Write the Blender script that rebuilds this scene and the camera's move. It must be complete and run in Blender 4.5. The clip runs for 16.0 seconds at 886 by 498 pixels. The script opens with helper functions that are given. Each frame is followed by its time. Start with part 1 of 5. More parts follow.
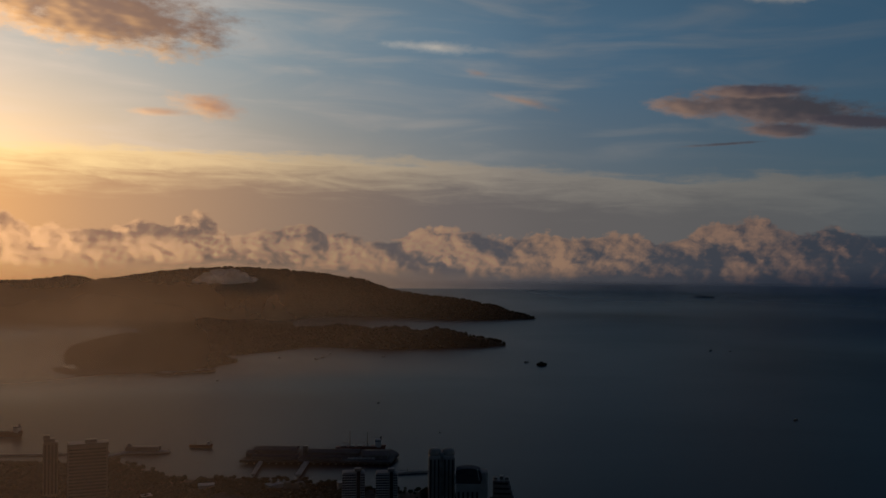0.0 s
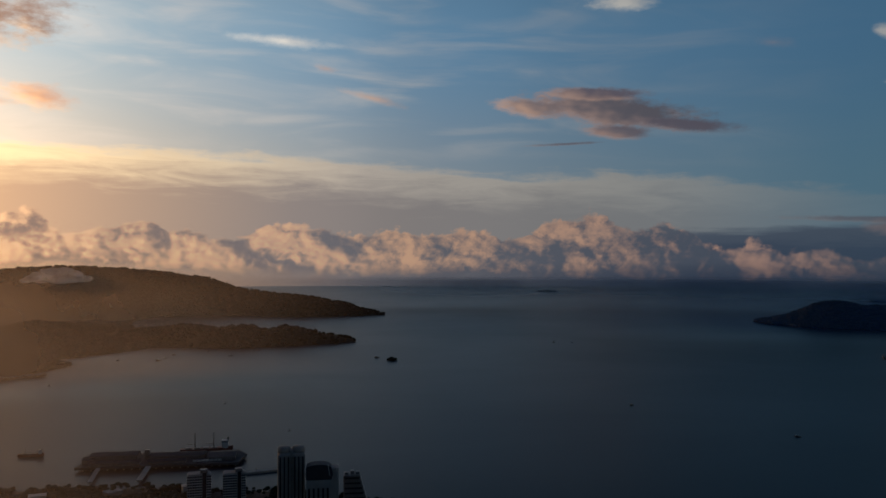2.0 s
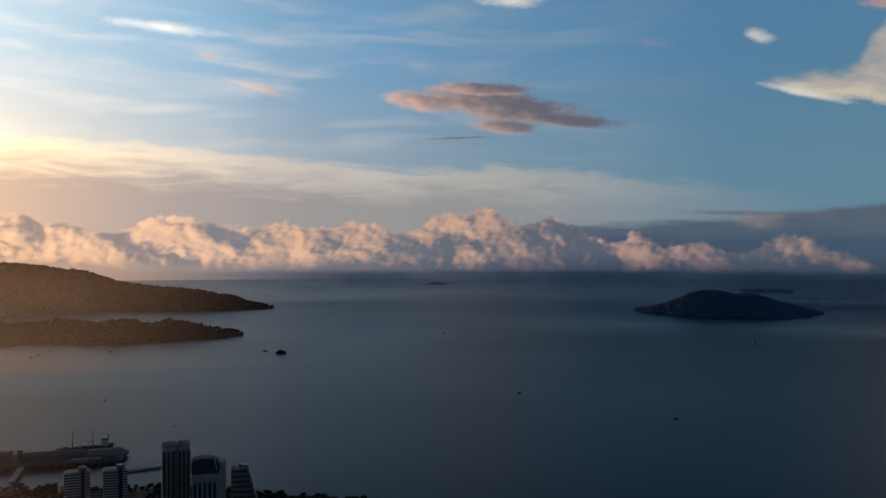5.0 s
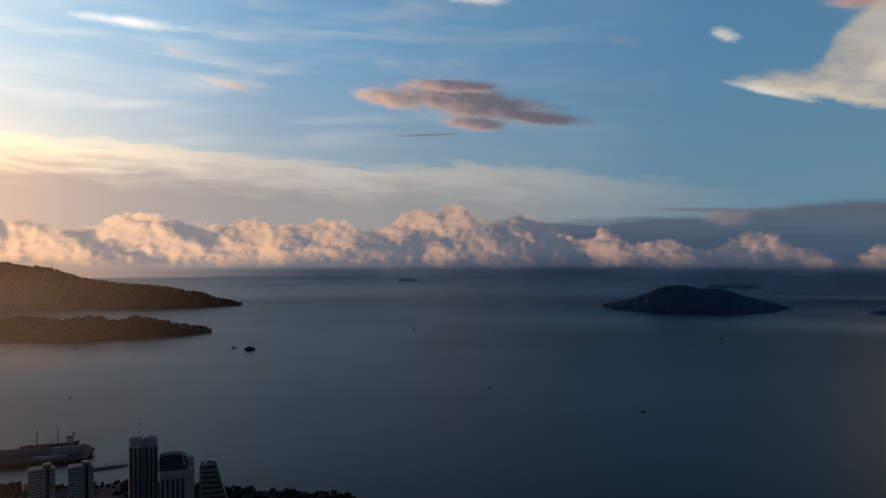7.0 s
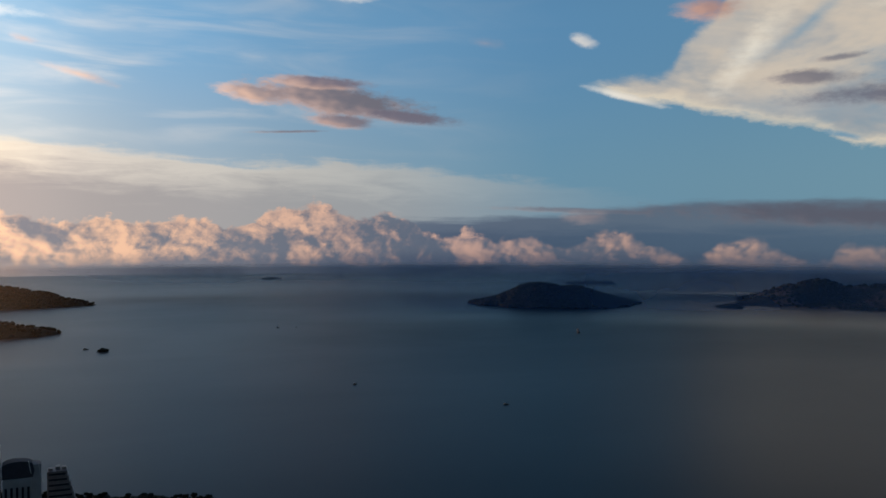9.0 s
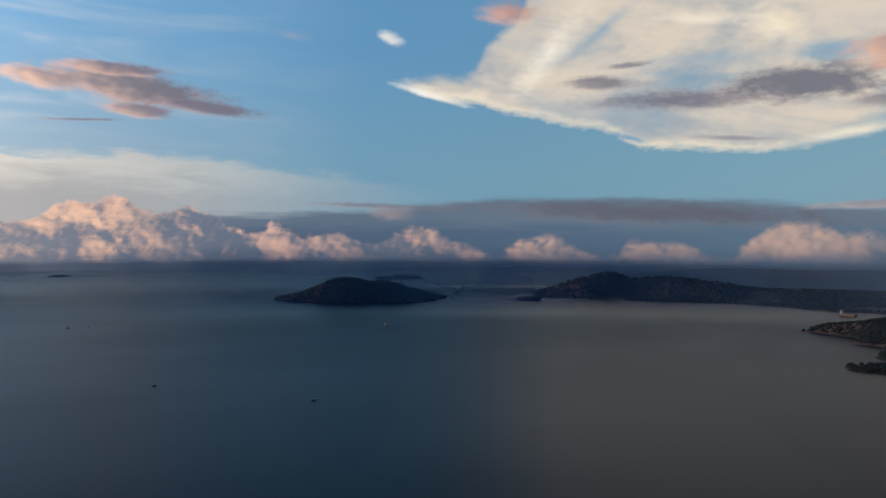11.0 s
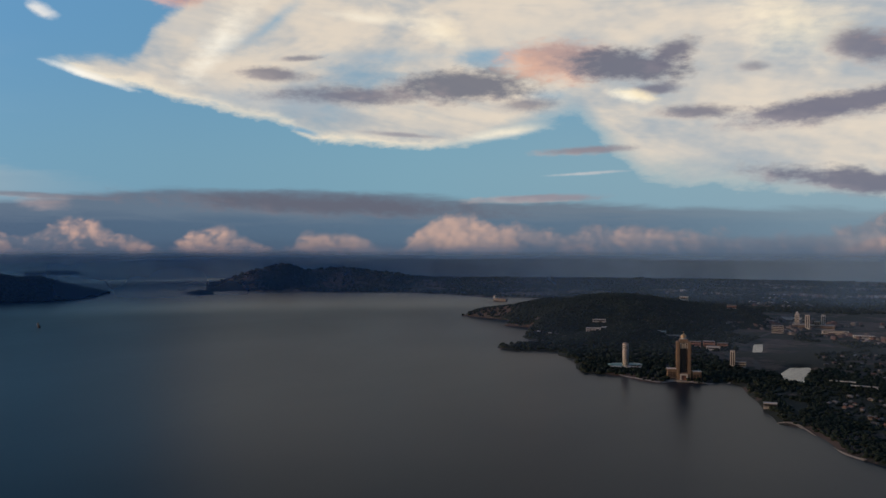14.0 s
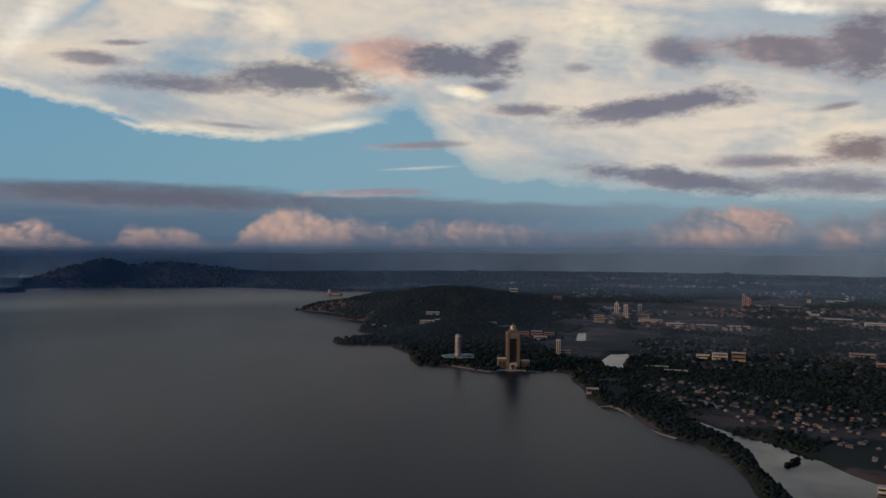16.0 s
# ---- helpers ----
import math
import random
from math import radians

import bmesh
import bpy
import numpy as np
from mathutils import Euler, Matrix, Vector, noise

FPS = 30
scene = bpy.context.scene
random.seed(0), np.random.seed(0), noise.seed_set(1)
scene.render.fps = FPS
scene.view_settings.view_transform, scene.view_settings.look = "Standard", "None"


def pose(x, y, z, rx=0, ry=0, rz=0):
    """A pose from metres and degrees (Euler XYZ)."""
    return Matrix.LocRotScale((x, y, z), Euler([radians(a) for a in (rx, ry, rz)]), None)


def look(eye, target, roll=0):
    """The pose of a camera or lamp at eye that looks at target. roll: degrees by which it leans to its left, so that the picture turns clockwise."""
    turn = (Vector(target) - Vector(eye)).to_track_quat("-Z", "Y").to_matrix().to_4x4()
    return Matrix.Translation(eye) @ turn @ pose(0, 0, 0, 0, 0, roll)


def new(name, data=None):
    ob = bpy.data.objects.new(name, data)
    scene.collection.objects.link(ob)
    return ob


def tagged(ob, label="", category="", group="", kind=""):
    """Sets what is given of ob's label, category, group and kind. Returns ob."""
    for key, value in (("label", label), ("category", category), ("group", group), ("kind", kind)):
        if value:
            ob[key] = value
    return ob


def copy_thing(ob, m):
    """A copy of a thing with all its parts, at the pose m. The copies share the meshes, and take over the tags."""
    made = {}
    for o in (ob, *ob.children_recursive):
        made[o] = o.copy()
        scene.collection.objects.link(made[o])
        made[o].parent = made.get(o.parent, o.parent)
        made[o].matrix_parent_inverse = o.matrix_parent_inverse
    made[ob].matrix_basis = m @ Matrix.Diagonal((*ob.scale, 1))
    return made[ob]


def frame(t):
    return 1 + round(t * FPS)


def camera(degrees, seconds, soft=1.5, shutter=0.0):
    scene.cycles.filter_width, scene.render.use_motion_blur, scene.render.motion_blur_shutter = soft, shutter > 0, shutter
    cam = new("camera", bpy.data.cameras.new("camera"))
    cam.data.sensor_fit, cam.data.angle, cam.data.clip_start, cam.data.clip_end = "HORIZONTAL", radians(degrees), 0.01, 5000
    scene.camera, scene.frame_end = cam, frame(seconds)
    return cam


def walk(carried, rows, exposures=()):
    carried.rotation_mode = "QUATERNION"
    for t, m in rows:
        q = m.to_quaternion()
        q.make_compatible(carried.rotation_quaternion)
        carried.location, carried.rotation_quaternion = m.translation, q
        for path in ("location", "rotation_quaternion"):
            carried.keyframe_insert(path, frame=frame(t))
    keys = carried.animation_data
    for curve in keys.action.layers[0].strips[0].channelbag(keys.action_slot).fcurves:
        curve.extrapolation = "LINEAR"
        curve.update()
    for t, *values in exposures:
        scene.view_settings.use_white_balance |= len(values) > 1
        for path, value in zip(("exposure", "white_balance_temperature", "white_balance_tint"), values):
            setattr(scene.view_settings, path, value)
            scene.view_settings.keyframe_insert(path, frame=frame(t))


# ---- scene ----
# The place is built to a smaller scale (about 1 : 2.7), so that the sea's horizon lies within the lens's far limit.
# seconds, turn, pitch, roll, height of the eye
cam = camera(54.03, 16.0)
PATH = [(0, -0.01, 0.55, -0.39, 179.5),
        (0.5, -2.72, 0.53, -0.28, 179.0),
        (1, -5.37, 0.49, -0.22, 178.5),
        (1.5, -7.34, 0.43, -0.07, 178.1),
        (2, -9.89, 0.38, -0.02, 177.6),
        (2.5, -12.81, 0.30, 0.01, 177.1),
        (3, -16.41, 0.21, 0.10, 176.6),
        (3.5, -16.91, 0.10, 0.16, 176.2),
        (4, -17.00, 0.02, 0.11, 175.7),
        (6.5, -17.63, -0.23, 0.13, 172.9),
        (7, -19.09, -0.27, 0.15, 172.4),
        (7.5, -21.27, -0.29, 0.12, 171.8),
        (8, -23.29, -0.34, 0.14, 171.3),
        (8.5, -25.43, -0.36, 0.11, 170.7),
        (11, -40.54, -0.71, 0.02, 169.7),
        (11.5, -44.01, -0.77, 0.02, 169.5),
        (12, -47.51, -0.88, 0.05, 169.3),
        (12.5, -50.94, -0.98, 0.03, 169.2),
        (13, -53.83, -1.09, 0.01, 169.2),
        (13.5, -57.48, -1.16, 0.02, 169.1),
        (14, -61.78, -1.25, 0.01, 169.1),
        (14.5, -64.80, -1.34, 0.00, 169.0),
        (15, -67.25, -1.45, -0.06, 168.9),
        (15.5, -69.73, -1.53, -0.08, 168.9),
        (16, -72.65, -1.64, -0.15, 168.8)]
walk(cam, [(t, pose(0, 0, high, 90 + pitch, roll, yaw)) for t, yaw, pitch, roll, high in PATH],
     exposures=[(0, -2.05), (1.5, -1.45), (3, -1.0), (4, -0.68), (6.5, -0.5), (8, -0.42), (11, -0.04), (13.0, 0.05), (16, -0.03)])

# ---- world, sun ----
SUN_AZ, SUN_EL = -37.0, 6.0


def srgb(r, g, b):
    return tuple((c / 255 / 12.92) if c < 10 else ((c / 255 + 0.055) / 1.055) ** 2.4 for c in (r, g, b)) + (1.0,)


class Net:
    """Short ways to write a node tree."""

    def __init__(self, tree):
        self.tree = tree
        tree.nodes.clear()

    def node(self, kind):
        return self.tree.nodes.new(kind)

    def put(self, socket, value):
        if isinstance(value, bpy.types.NodeSocket):
            self.tree.links.new(value, socket)
        elif value is not None:
            socket.default_value = value

    def math(self, op, a, b=None, c=None, clamp=False):
        n = self.node("ShaderNodeMath")
        n.operation, n.use_clamp = op, clamp
        for i, v in enumerate((a, b, c)):
            self.put(n.inputs[i], v)
        return n.outputs[0]

    def add(self, a, b): return self.math("ADD", a, b)
    def sub(self, a, b): return self.math("SUBTRACT", a, b)
    def mul(self, a, b): return self.math("MULTIPLY", a, b)

    def ramp(self, v, lo, hi, to0=0.0, to1=1.0, smooth=True):
        n = self.node("ShaderNodeMapRange")
        n.interpolation_type = "SMOOTHSTEP" if smooth else "LINEAR"
        for i, x in enumerate((v, lo, hi, to0, to1)):
            self.put(n.inputs[i], x)
        return n.outputs[0]

    def mix(self, fac, a, b, blend="MIX"):
        n = self.node("ShaderNodeMix")
        n.data_type, n.blend_type = "RGBA", blend
        self.put(n.inputs[0], fac)
        self.put(n.inputs[6], a)
        self.put(n.inputs[7], b)
        return n.outputs[2]

    def blend(self, fac, a, b):
        n = self.node("ShaderNodeMix")
        for i, v in ((0, fac), (2, a), (3, b)):
            self.put(n.inputs[i], v)
        return n.outputs[0]

    def xyz(self, x, y, z=0.0):
        n = self.node("ShaderNodeCombineXYZ")
        for i, v in enumerate((x, y, z)):
            self.put(n.inputs[i], v)
        return n.outputs[0]

    def split(self, v):
        n = self.node("ShaderNodeSeparateXYZ")
        self.put(n.inputs[0], v)
        return n.outputs

    def noise(self, v, scale, detail=4.0, rough=0.55, distortion=0.0):
        n = self.node("ShaderNodeTexNoise")
        self.put(n.inputs["Vector"], v)
        n.inputs["Scale"].default_value = scale
        n.inputs["Detail"].default_value = detail
        n.inputs["Roughness"].default_value = rough
        n.inputs["Distortion"].default_value = distortion
        return n.outputs["Fac"]

    def curve(self, v, lo, hi, points):
        """A smooth curve through (x, y) points, x from lo to hi."""
        n = self.node("ShaderNodeValToRGB")
        n.color_ramp.interpolation = "CARDINAL"
        top = max(y for _, y in points)
        low = min(y for _, y in points)
        els = n.color_ramp.elements
        while len(els) < len(points):
            els.new(0.5)
        for e, (x, y) in zip(els, points):
            e.position = (x - lo) / (hi - lo)
            g = (y - low) / (top - low)
            e.color = (g, g, g, 1)
        self.put(n.inputs[0], self.ramp(v, lo, hi, smooth=False))
        red = self.node("ShaderNodeSeparateColor")
        self.put(red.inputs[0], n.outputs[0])
        return self.ramp(red.outputs[0], 0, 1, low, top, smooth=False)

    def colors(self, v, lo, hi, points):
        n = self.node("ShaderNodeValToRGB")
        els = n.color_ramp.elements
        while len(els) < len(points):
            els.new(0.5)
        for e, (x, c) in zip(els, points):
            e.position = (x - lo) / (hi - lo)
            e.color = c
        self.put(n.inputs[0], self.ramp(v, lo, hi, smooth=False))
        return n.outputs[0]


def node_group(name, floats, colours, build):
    """A node group with one output, from its inputs' names and a function that builds it."""
    tree = bpy.data.node_groups.new(name, "ShaderNodeTree")
    for key in floats:
        tree.interface.new_socket(name=key, in_out="INPUT", socket_type="NodeSocketFloat")
    for key in colours:
        tree.interface.new_socket(name=key, in_out="INPUT", socket_type="NodeSocketColor")
    tree.interface.new_socket(name="result", in_out="OUTPUT", socket_type="NodeSocketColor" if colours else "NodeSocketFloat")
    net = Net(tree)
    got = net.node("NodeGroupInput").outputs
    result = build(net, *[got[key] for key in (*floats, *colours)])
    net.put(net.node("NodeGroupOutput").inputs[0], result)
    return tree


world = bpy.data.worlds.new("evening_sky")
scene.world = world
world.use_nodes = True
w = Net(world.node_tree)
way = w.node("ShaderNodeTexCoord").outputs["Generated"]
dx, dy, dz = w.split(way)
az = w.mul(w.math("ARCTAN2", dx, dy), 57.2958)
el = w.mul(w.math("ARCSINE", dz), 57.2958)
up = w.math("MAXIMUM", dz, 0.012)
sky = w.node("ShaderNodeTexSky")
sky.sky_type, sky.sun_disc = "NISHITA", False
sky.sun_elevation, sky.sun_rotation = radians(SUN_EL), radians(SUN_AZ)
sky.air_density, sky.dust_density, sky.ozone_density = 1.0, 1.2, 2.0
w.put(sky.inputs[0], w.xyz(dx, dy, up))
col = w.mix(1.0, sky.outputs[0], (0.1, 0.1, 0.1, 1), "MULTIPLY")

# clear-air haze near the horizon: warm towards the sun, grey blue away from it
haze_hue = w.colors(az, -60, 120, [(-35, srgb(255, 215, 150)), (-15, srgb(205, 190, 170)), (10, srgb(150, 165, 180)), (35, srgb(110, 158, 188)), (60, srgb(124, 168, 190)), (100, srgb(140, 165, 180))])
air_hue = w.colors(az, -60, 120, [(-35, srgb(165, 172, 175)), (-12, srgb(150, 175, 192)), (10, srgb(114, 160, 197)), (35, srgb(98, 152, 195)), (60, srgb(106, 158, 192)), (100, srgb(100, 150, 185))])
clear = w.mix(w.ramp(el, 3, 14), haze_hue, air_hue)
col = w.mix(0.85, col, clear)

# shared cloud noise, in degrees of the sky
flat = w.xyz(az, w.mul(el, 2.2))
n_big = w.noise(flat, 0.10, 5, 0.55)
n_mid = w.noise(flat, 0.35, 6, 0.6)
n_fine = w.noise(flat, 1.3, 5, 0.6)
lit_at = w.xyz(w.add(az, -0.5), w.mul(w.add(el, -0.12), 2.2))
relief = w.sub(w.noise(flat, 0.35, 2.5, 0.5), w.noise(lit_at, 0.35, 2.5, 0.5))
streak = w.noise(w.xyz(w.mul(az, 0.22), w.mul(w.add(el, w.mul(az, 0.02)), 1.6), 3.0), 0.9, 6, 0.6, 0.6)
wisp = w.noise(w.xyz(w.mul(az, 0.09), w.mul(w.add(el, w.mul(az, 0.03)), 0.55), 8.0), 1.0, 5, 0.5, 0.6)
ja = w.mul(w.sub(n_mid, 0.5), 1.0)
jf = w.mul(w.sub(n_fine, 0.5), 1.0)

# thin high wisps
thin = w.mul(w.ramp(wisp, 0.42, 0.8), w.mul(w.ramp(az, 40, 5), w.ramp(el, 4, 8)))
col = w.mix(w.mul(thin, 0.45), col, srgb(225, 215, 205))

# the pale sheet above the cumulus
edge = w.curve(az, -60, 120, [(-40, 6.6), (-27, 6.7), (-10, 6.9), (3, 6.3), (12, 5.6), (22, 5.4), (30, 4.6), (40, 3.2), (60, 1.0)])
jag = w.add(w.mul(w.sub(n_big, 0.5), 1.2), w.add(w.mul(ja, 1.2), w.mul(w.sub(streak, 0.5), 1.6)))
under = w.sub(w.add(edge, jag), el)
sheet = w.mul(w.ramp(under, -0.1, 0.7), w.ramp(az, 44, 22))
sheet_hue = w.mix(w.ramp(w.add(under, w.mul(w.sub(streak, 0.5), 2.0)), 0.2, 3.2),
                  w.colors(az, -60, 120, [(-35, srgb(255, 232, 160)), (-15, srgb(238, 214, 170)), (5, srgb(200, 190, 178)), (30, srgb(180, 182, 180))]),
                  w.colors(az, -60, 120, [(-35, srgb(235, 180, 110)), (-22, srgb(186, 152, 118)), (0, srgb(148, 138, 135)), (30, srgb(160, 163, 165))]))
col = w.mix(w.mul(sheet, w.ramp(az, 38, 10, 0.72, 0.95)), col, sheet_hue)

# flat grey stratus low over the sea and the land
strat_top = w.curve(az, -60, 120, [(0, 0.2), (20, 0.9), (25, 1.5), (30, 1.6), (36, 1.9), (42, 2.4), (48, 2.6), (55, 2.5), (62, 2.2), (70, 1.8), (76, 1.5), (100, 1.1)])
strat = w.mul(w.ramp(w.sub(w.add(el, w.add(w.mul(ja, 0.35), w.mul(w.sub(streak, 0.5), 0.9))), strat_top), 0.25, -0.35), w.mul(w.ramp(az, 6, 30), w.ramp(az, 96, 70, 0.35, 1)))
strat_hue = w.mix(w.ramp(w.add(el, w.mul(w.sub(streak, 0.5), 1.6)), 0.2, 1.3), w.colors(az, -60, 120, [(26, srgb(66, 82, 108)), (60, srgb(86, 106, 128)), (100, srgb(92, 108, 126))]), w.colors(az, -60, 120, [(26, srgb(84, 98, 120)), (45, srgb(98, 112, 130)), (100, srgb(110, 120, 132))]))
col = w.mix(w.mul(strat, 0.9), col, strat_hue)

# the bright anvil cloud
low = w.curve(az, -60, 120, [(37.3, 10.2), (38.5, 9.6), (40.6, 8.95), (43.4, 8.65), (44.3, 8.2), (47.8, 7.45), (51.5, 6.75), (53, 5.8), (57, 5.5), (59.5, 5.3), (64.2, 5.65), (67.0, 6.2), (68.6, 6.9), (69.8, 7.4), (70.8, 7.2), (71.8, 6.0), (72.8, 4.8), (74.3, 3.6), (76.5, 2.9), (80, 2.6), (88, 1.9), (95, 1.6), (110, 1.2)])
high = w.curve(az, -60, 120, [(37.3, 10.3), (39.9, 10.8), (42.3, 10.8), (42.9, 11.7), (43.4, 12.6), (44.5, 13.6), (45.6, 15), (49, 22), (58, 40), (110, 45)])
above = w.sub(el, w.add(low, w.add(w.mul(ja, w.ramp(az, 58, 70, 0.6, 2.0)), w.mul(jf, 0.6))))
below = w.sub(w.add(high, w.add(w.mul(ja, 0.9), w.mul(jf, 0.6))), el)
anvil = w.mul(w.mul(w.math("DIVIDE", w.add(above, 0.1), w.ramp(az, 60, 71, 0.5, 2.0), None, True), w.ramp(below, -0.1, 0.9)), w.ramp(az, 36.8, 37.6))
hole = w.mul(w.ramp(w.add(n_big, w.mul(ja, 0.25)), 0.52, 0.66), w.mul(w.ramp(el, 14, 10), w.ramp(az, 72, 66)))
anvil = w.mul(anvil, w.sub(1.0, w.mul(hole, 0.6)))
body = w.noise(w.xyz(w.mul(az, 0.06), w.mul(w.add(el, w.mul(az, 0.10)), 0.20), 5.0), 1.0, 5, 0.5, 1.4)
anvil_hue = w.mix(w.ramp(w.add(w.add(body, w.mul(ja, 0.16)), w.mul(relief, 0.2)), 0.30, 0.66), srgb(166, 174, 181), srgb(228, 213, 194))
anvil_hue = w.mix(w.mul(w.ramp(above, 0.9, 0.1), 0.7), anvil_hue, srgb(255, 240, 212))
col = w.mix(w.mul(anvil, 0.93), col, anvil_hue)


def small_cloud(g, az, el, ja, jf, relief, a0, e0, cu, su, cv, sv, inner, glow, dens, rag, col, dark, lit):
    a, e = g.sub(az, a0), g.sub(el, e0)
    u = g.add(g.mul(a, cu), g.mul(e, su))
    v = g.sub(g.mul(e, cv), g.mul(a, sv))
    d = g.math("SQRT", g.add(g.mul(u, u), g.mul(v, v)))
    d = g.sub(d, g.add(g.mul(ja, rag), g.mul(jf, 0.75)))
    mask = g.mul(g.ramp(d, 1.3, inner), dens)
    shine = g.add(g.add(g.mul(u, -0.4), g.mul(v, -0.3)), g.add(g.mul(relief, 1.6), glow))
    rim = g.ramp(d, 0.5, 1.0, 0.0, 0.35)
    return g.mix(mask, col, g.mix(g.ramp(g.add(shine, rim), -0.15, 0.95), dark, lit))


def sunlit_face(g, az, el, a0, e0, cu, su, cv, sv, strength, before):
    a, e = g.sub(az, a0), g.sub(el, e0)
    u = g.add(g.mul(a, cu), g.mul(e, su))
    v = g.sub(g.mul(e, cv), g.mul(a, sv))
    return g.math("MAXIMUM", before, g.ramp(g.add(g.mul(u, u), g.mul(v, v)), 3.6, 0.0, 0.0, strength))


PUFF = node_group("small_cloud", ("az", "el", "ja", "jf", "relief", "a0", "e0", "cu", "su", "cv", "sv", "inner", "glow", "dens", "rag"), ("col", "dark", "lit"), small_cloud)
FACE = node_group("sunlit_face", ("az", "el", "a0", "e0", "cu", "su", "cv", "sv", "strength", "before"), (), sunlit_face)


def use(tree, **values):
    n = w.node("ShaderNodeGroup")
    n.node_tree = tree
    for key, value in values.items():
        w.put(n.inputs[key], value)
    return n.outputs[0]


def slant(tilt, ra, re):
    c, s = math.cos(radians(tilt)), math.sin(radians(tilt))
    return {"cu": c / ra, "su": s / ra, "cv": c / re, "sv": s / re}


def puff(col, a0, e0, ra, re, tilt, dark, lit, soft=0.5, glow=0.0, dens=0.95, rag=1.5):
    """A ragged small cloud, lit from the sun's side and from below."""
    return use(PUFF, az=paz, el=pel, ja=ja, jf=jf, relief=relief, a0=a0, e0=e0, inner=1.1 - soft * 1.7, glow=glow, dens=dens, rag=rag, col=col, dark=srgb(*dark), lit=srgb(*lit), **slant(tilt, ra, re))


# cumulus heaped along the horizon, in banks one behind another
def billows(a, e, seed, size):
    """Height of a heap of round billows."""
    p = w.xyz(w.mul(a, size), w.mul(e, size * 1.15), seed)
    bend = w.noise(p, 1.3, 6, 0.6)
    q = w.xyz(w.add(w.mul(a, size), w.mul(bend, 1.3)), w.add(w.mul(e, size * 1.25), w.mul(bend, 1.0)), seed)
    total = None
    for scale, share in ((1.0, 0.56), (2.2, 0.27), (4.6, 0.12), (9.5, 0.05)):
        cell = w.node("ShaderNodeTexVoronoi")
        cell.feature = "SMOOTH_F1"
        w.put(cell.inputs["Vector"], q)
        cell.inputs["Scale"].default_value = scale
        cell.inputs["Smoothness"].default_value = 0.4
        d = w.mul(w.sub(0.75, cell.outputs["Distance"]), share)
        total = d if total is None else w.add(total, d)
    return w.add(total, w.mul(w.noise(p, 1.6, 6, 0.55), 0.5))


LIT = [(-35, (1.0, 0.62, 0.30, 1)), (-12, (0.68, 0.44, 0.27, 1)), (10, srgb(224, 178, 147)), (30, srgb(214, 174, 158)), (62, srgb(200, 168, 154)), (100, srgb(190, 158, 146))]
SHADE = [(-35, srgb(160, 124, 98)), (-15, srgb(116, 102, 98)), (0, srgb(110, 109, 116)), (15, srgb(104, 109, 122)), (30, srgb(98, 109, 127)), (62, srgb(116, 120, 133)), (100, srgb(112, 111, 122))]


# crests of the bank, west and east, and its sunlit faces (bearing, height, half length, half height, tilt, strength)
CREST_WEST = [(-40, 2.8), (-27, 2.6), (-26.1, 1.96), (-24.3, 1.73), (-22.7, 1.7), (-20.6, 1.8), (-19.3, 2.25), (-17.5, 1.9), (-15.9, 2.75), (-14, 1.85), (-12.6, 1.6), (-9.1, 2.15), (-7.5, 1.55), (-3.8, 1.2), (-1.5, 1.93), (0, 2.04), (2, 1.8), (4.4, 1.2), (6.4, 1.75), (7.8, 1.7), (10, 1.3), (11.7, 1.65), (13.8, 1.05), (15.5, 1.3), (17, 2.15), (18.6, 2.2), (19.6, 2.8), (21, 2), (22.4, 1.5), (25, 1.95), (26.5, 1.1), (29, 0.7)]
CREST_EAST = [(24, 0.7), (28.2, 0.62), (29.7, 0.85), (31.4, 0.2), (33.5, 0.3), (36.5, -0.16), (38.8, 0.75), (41.2, -0.15), (42.5, -0.8), (44, -1.1), (45.2, -0.1), (47, 0.15), (48.9, -0.15), (51.1, -1.3), (52.3, -0.45), (54.1, -0.08), (56.3, -0.3), (58.5, -1.25), (60, 0.05), (61, 0.9), (64, 0.95), (66.2, 0.45), (69.5, 0), (72.5, 0.35), (77, 0.1), (81, -0.1), (84.5, 0), (87.1, 0.4), (89.5, 1.2), (93.8, 1.2), (95.6, 0.5), (100, 0.9)]
FACES_SUNWARD = [(-24.9, 0.37, 2.3, 1.28, -8, 0.95), (-21.1, -0.01, 1.5, 0.49, 0, 0.80), (-17.5, 0.44, 3.5, 0.64, 0, 0.85), (-13.7, 0.91, 2.1, 0.65, 10, 0.80), (-10.5, 0.32, 2.5, 0.51, -5, 0.60), (-7.4, -0.06, 1.5, 0.44, 0, 0.70), (-16.3, 2.42, 0.8, 0.49, 30, 0.60), (-20.0, 1.99, 0.7, 0.35, 20, 0.60), (-9.4, 1.99, 0.7, 0.29, 10, 0.55)]
FACES_WEST = [(-9.5, 0.60, 0.8, 0.60, 0, 0.80), (-4.9, -0.08, 2.1, 0.62, -22, 1.00), (-7.8, -0.24, 1.2, 0.40, 10, 0.85), (-0.6, 1.33, 1.6, 0.92, -10, 1.00), (1.2, 0.19, 2.3, 0.61, -28, 1.00), (2.7, -0.35, 1.2, 0.54, -10, 0.90), (7.1, 0.37, 1.5, 1.54, -20, 1.00), (6.5, -0.95, 2.5, 0.59, 5, 0.95), (11.7, 1.11, 1.6, 0.89, -25, 0.75), (10.9, -0.60, 1.3, 0.48, 0, 0.75), (13.9, -0.76, 0.6, 0.37, 0, 0.55), (4.4, 1.53, 0.9, 0.36, 0, 0.50)]
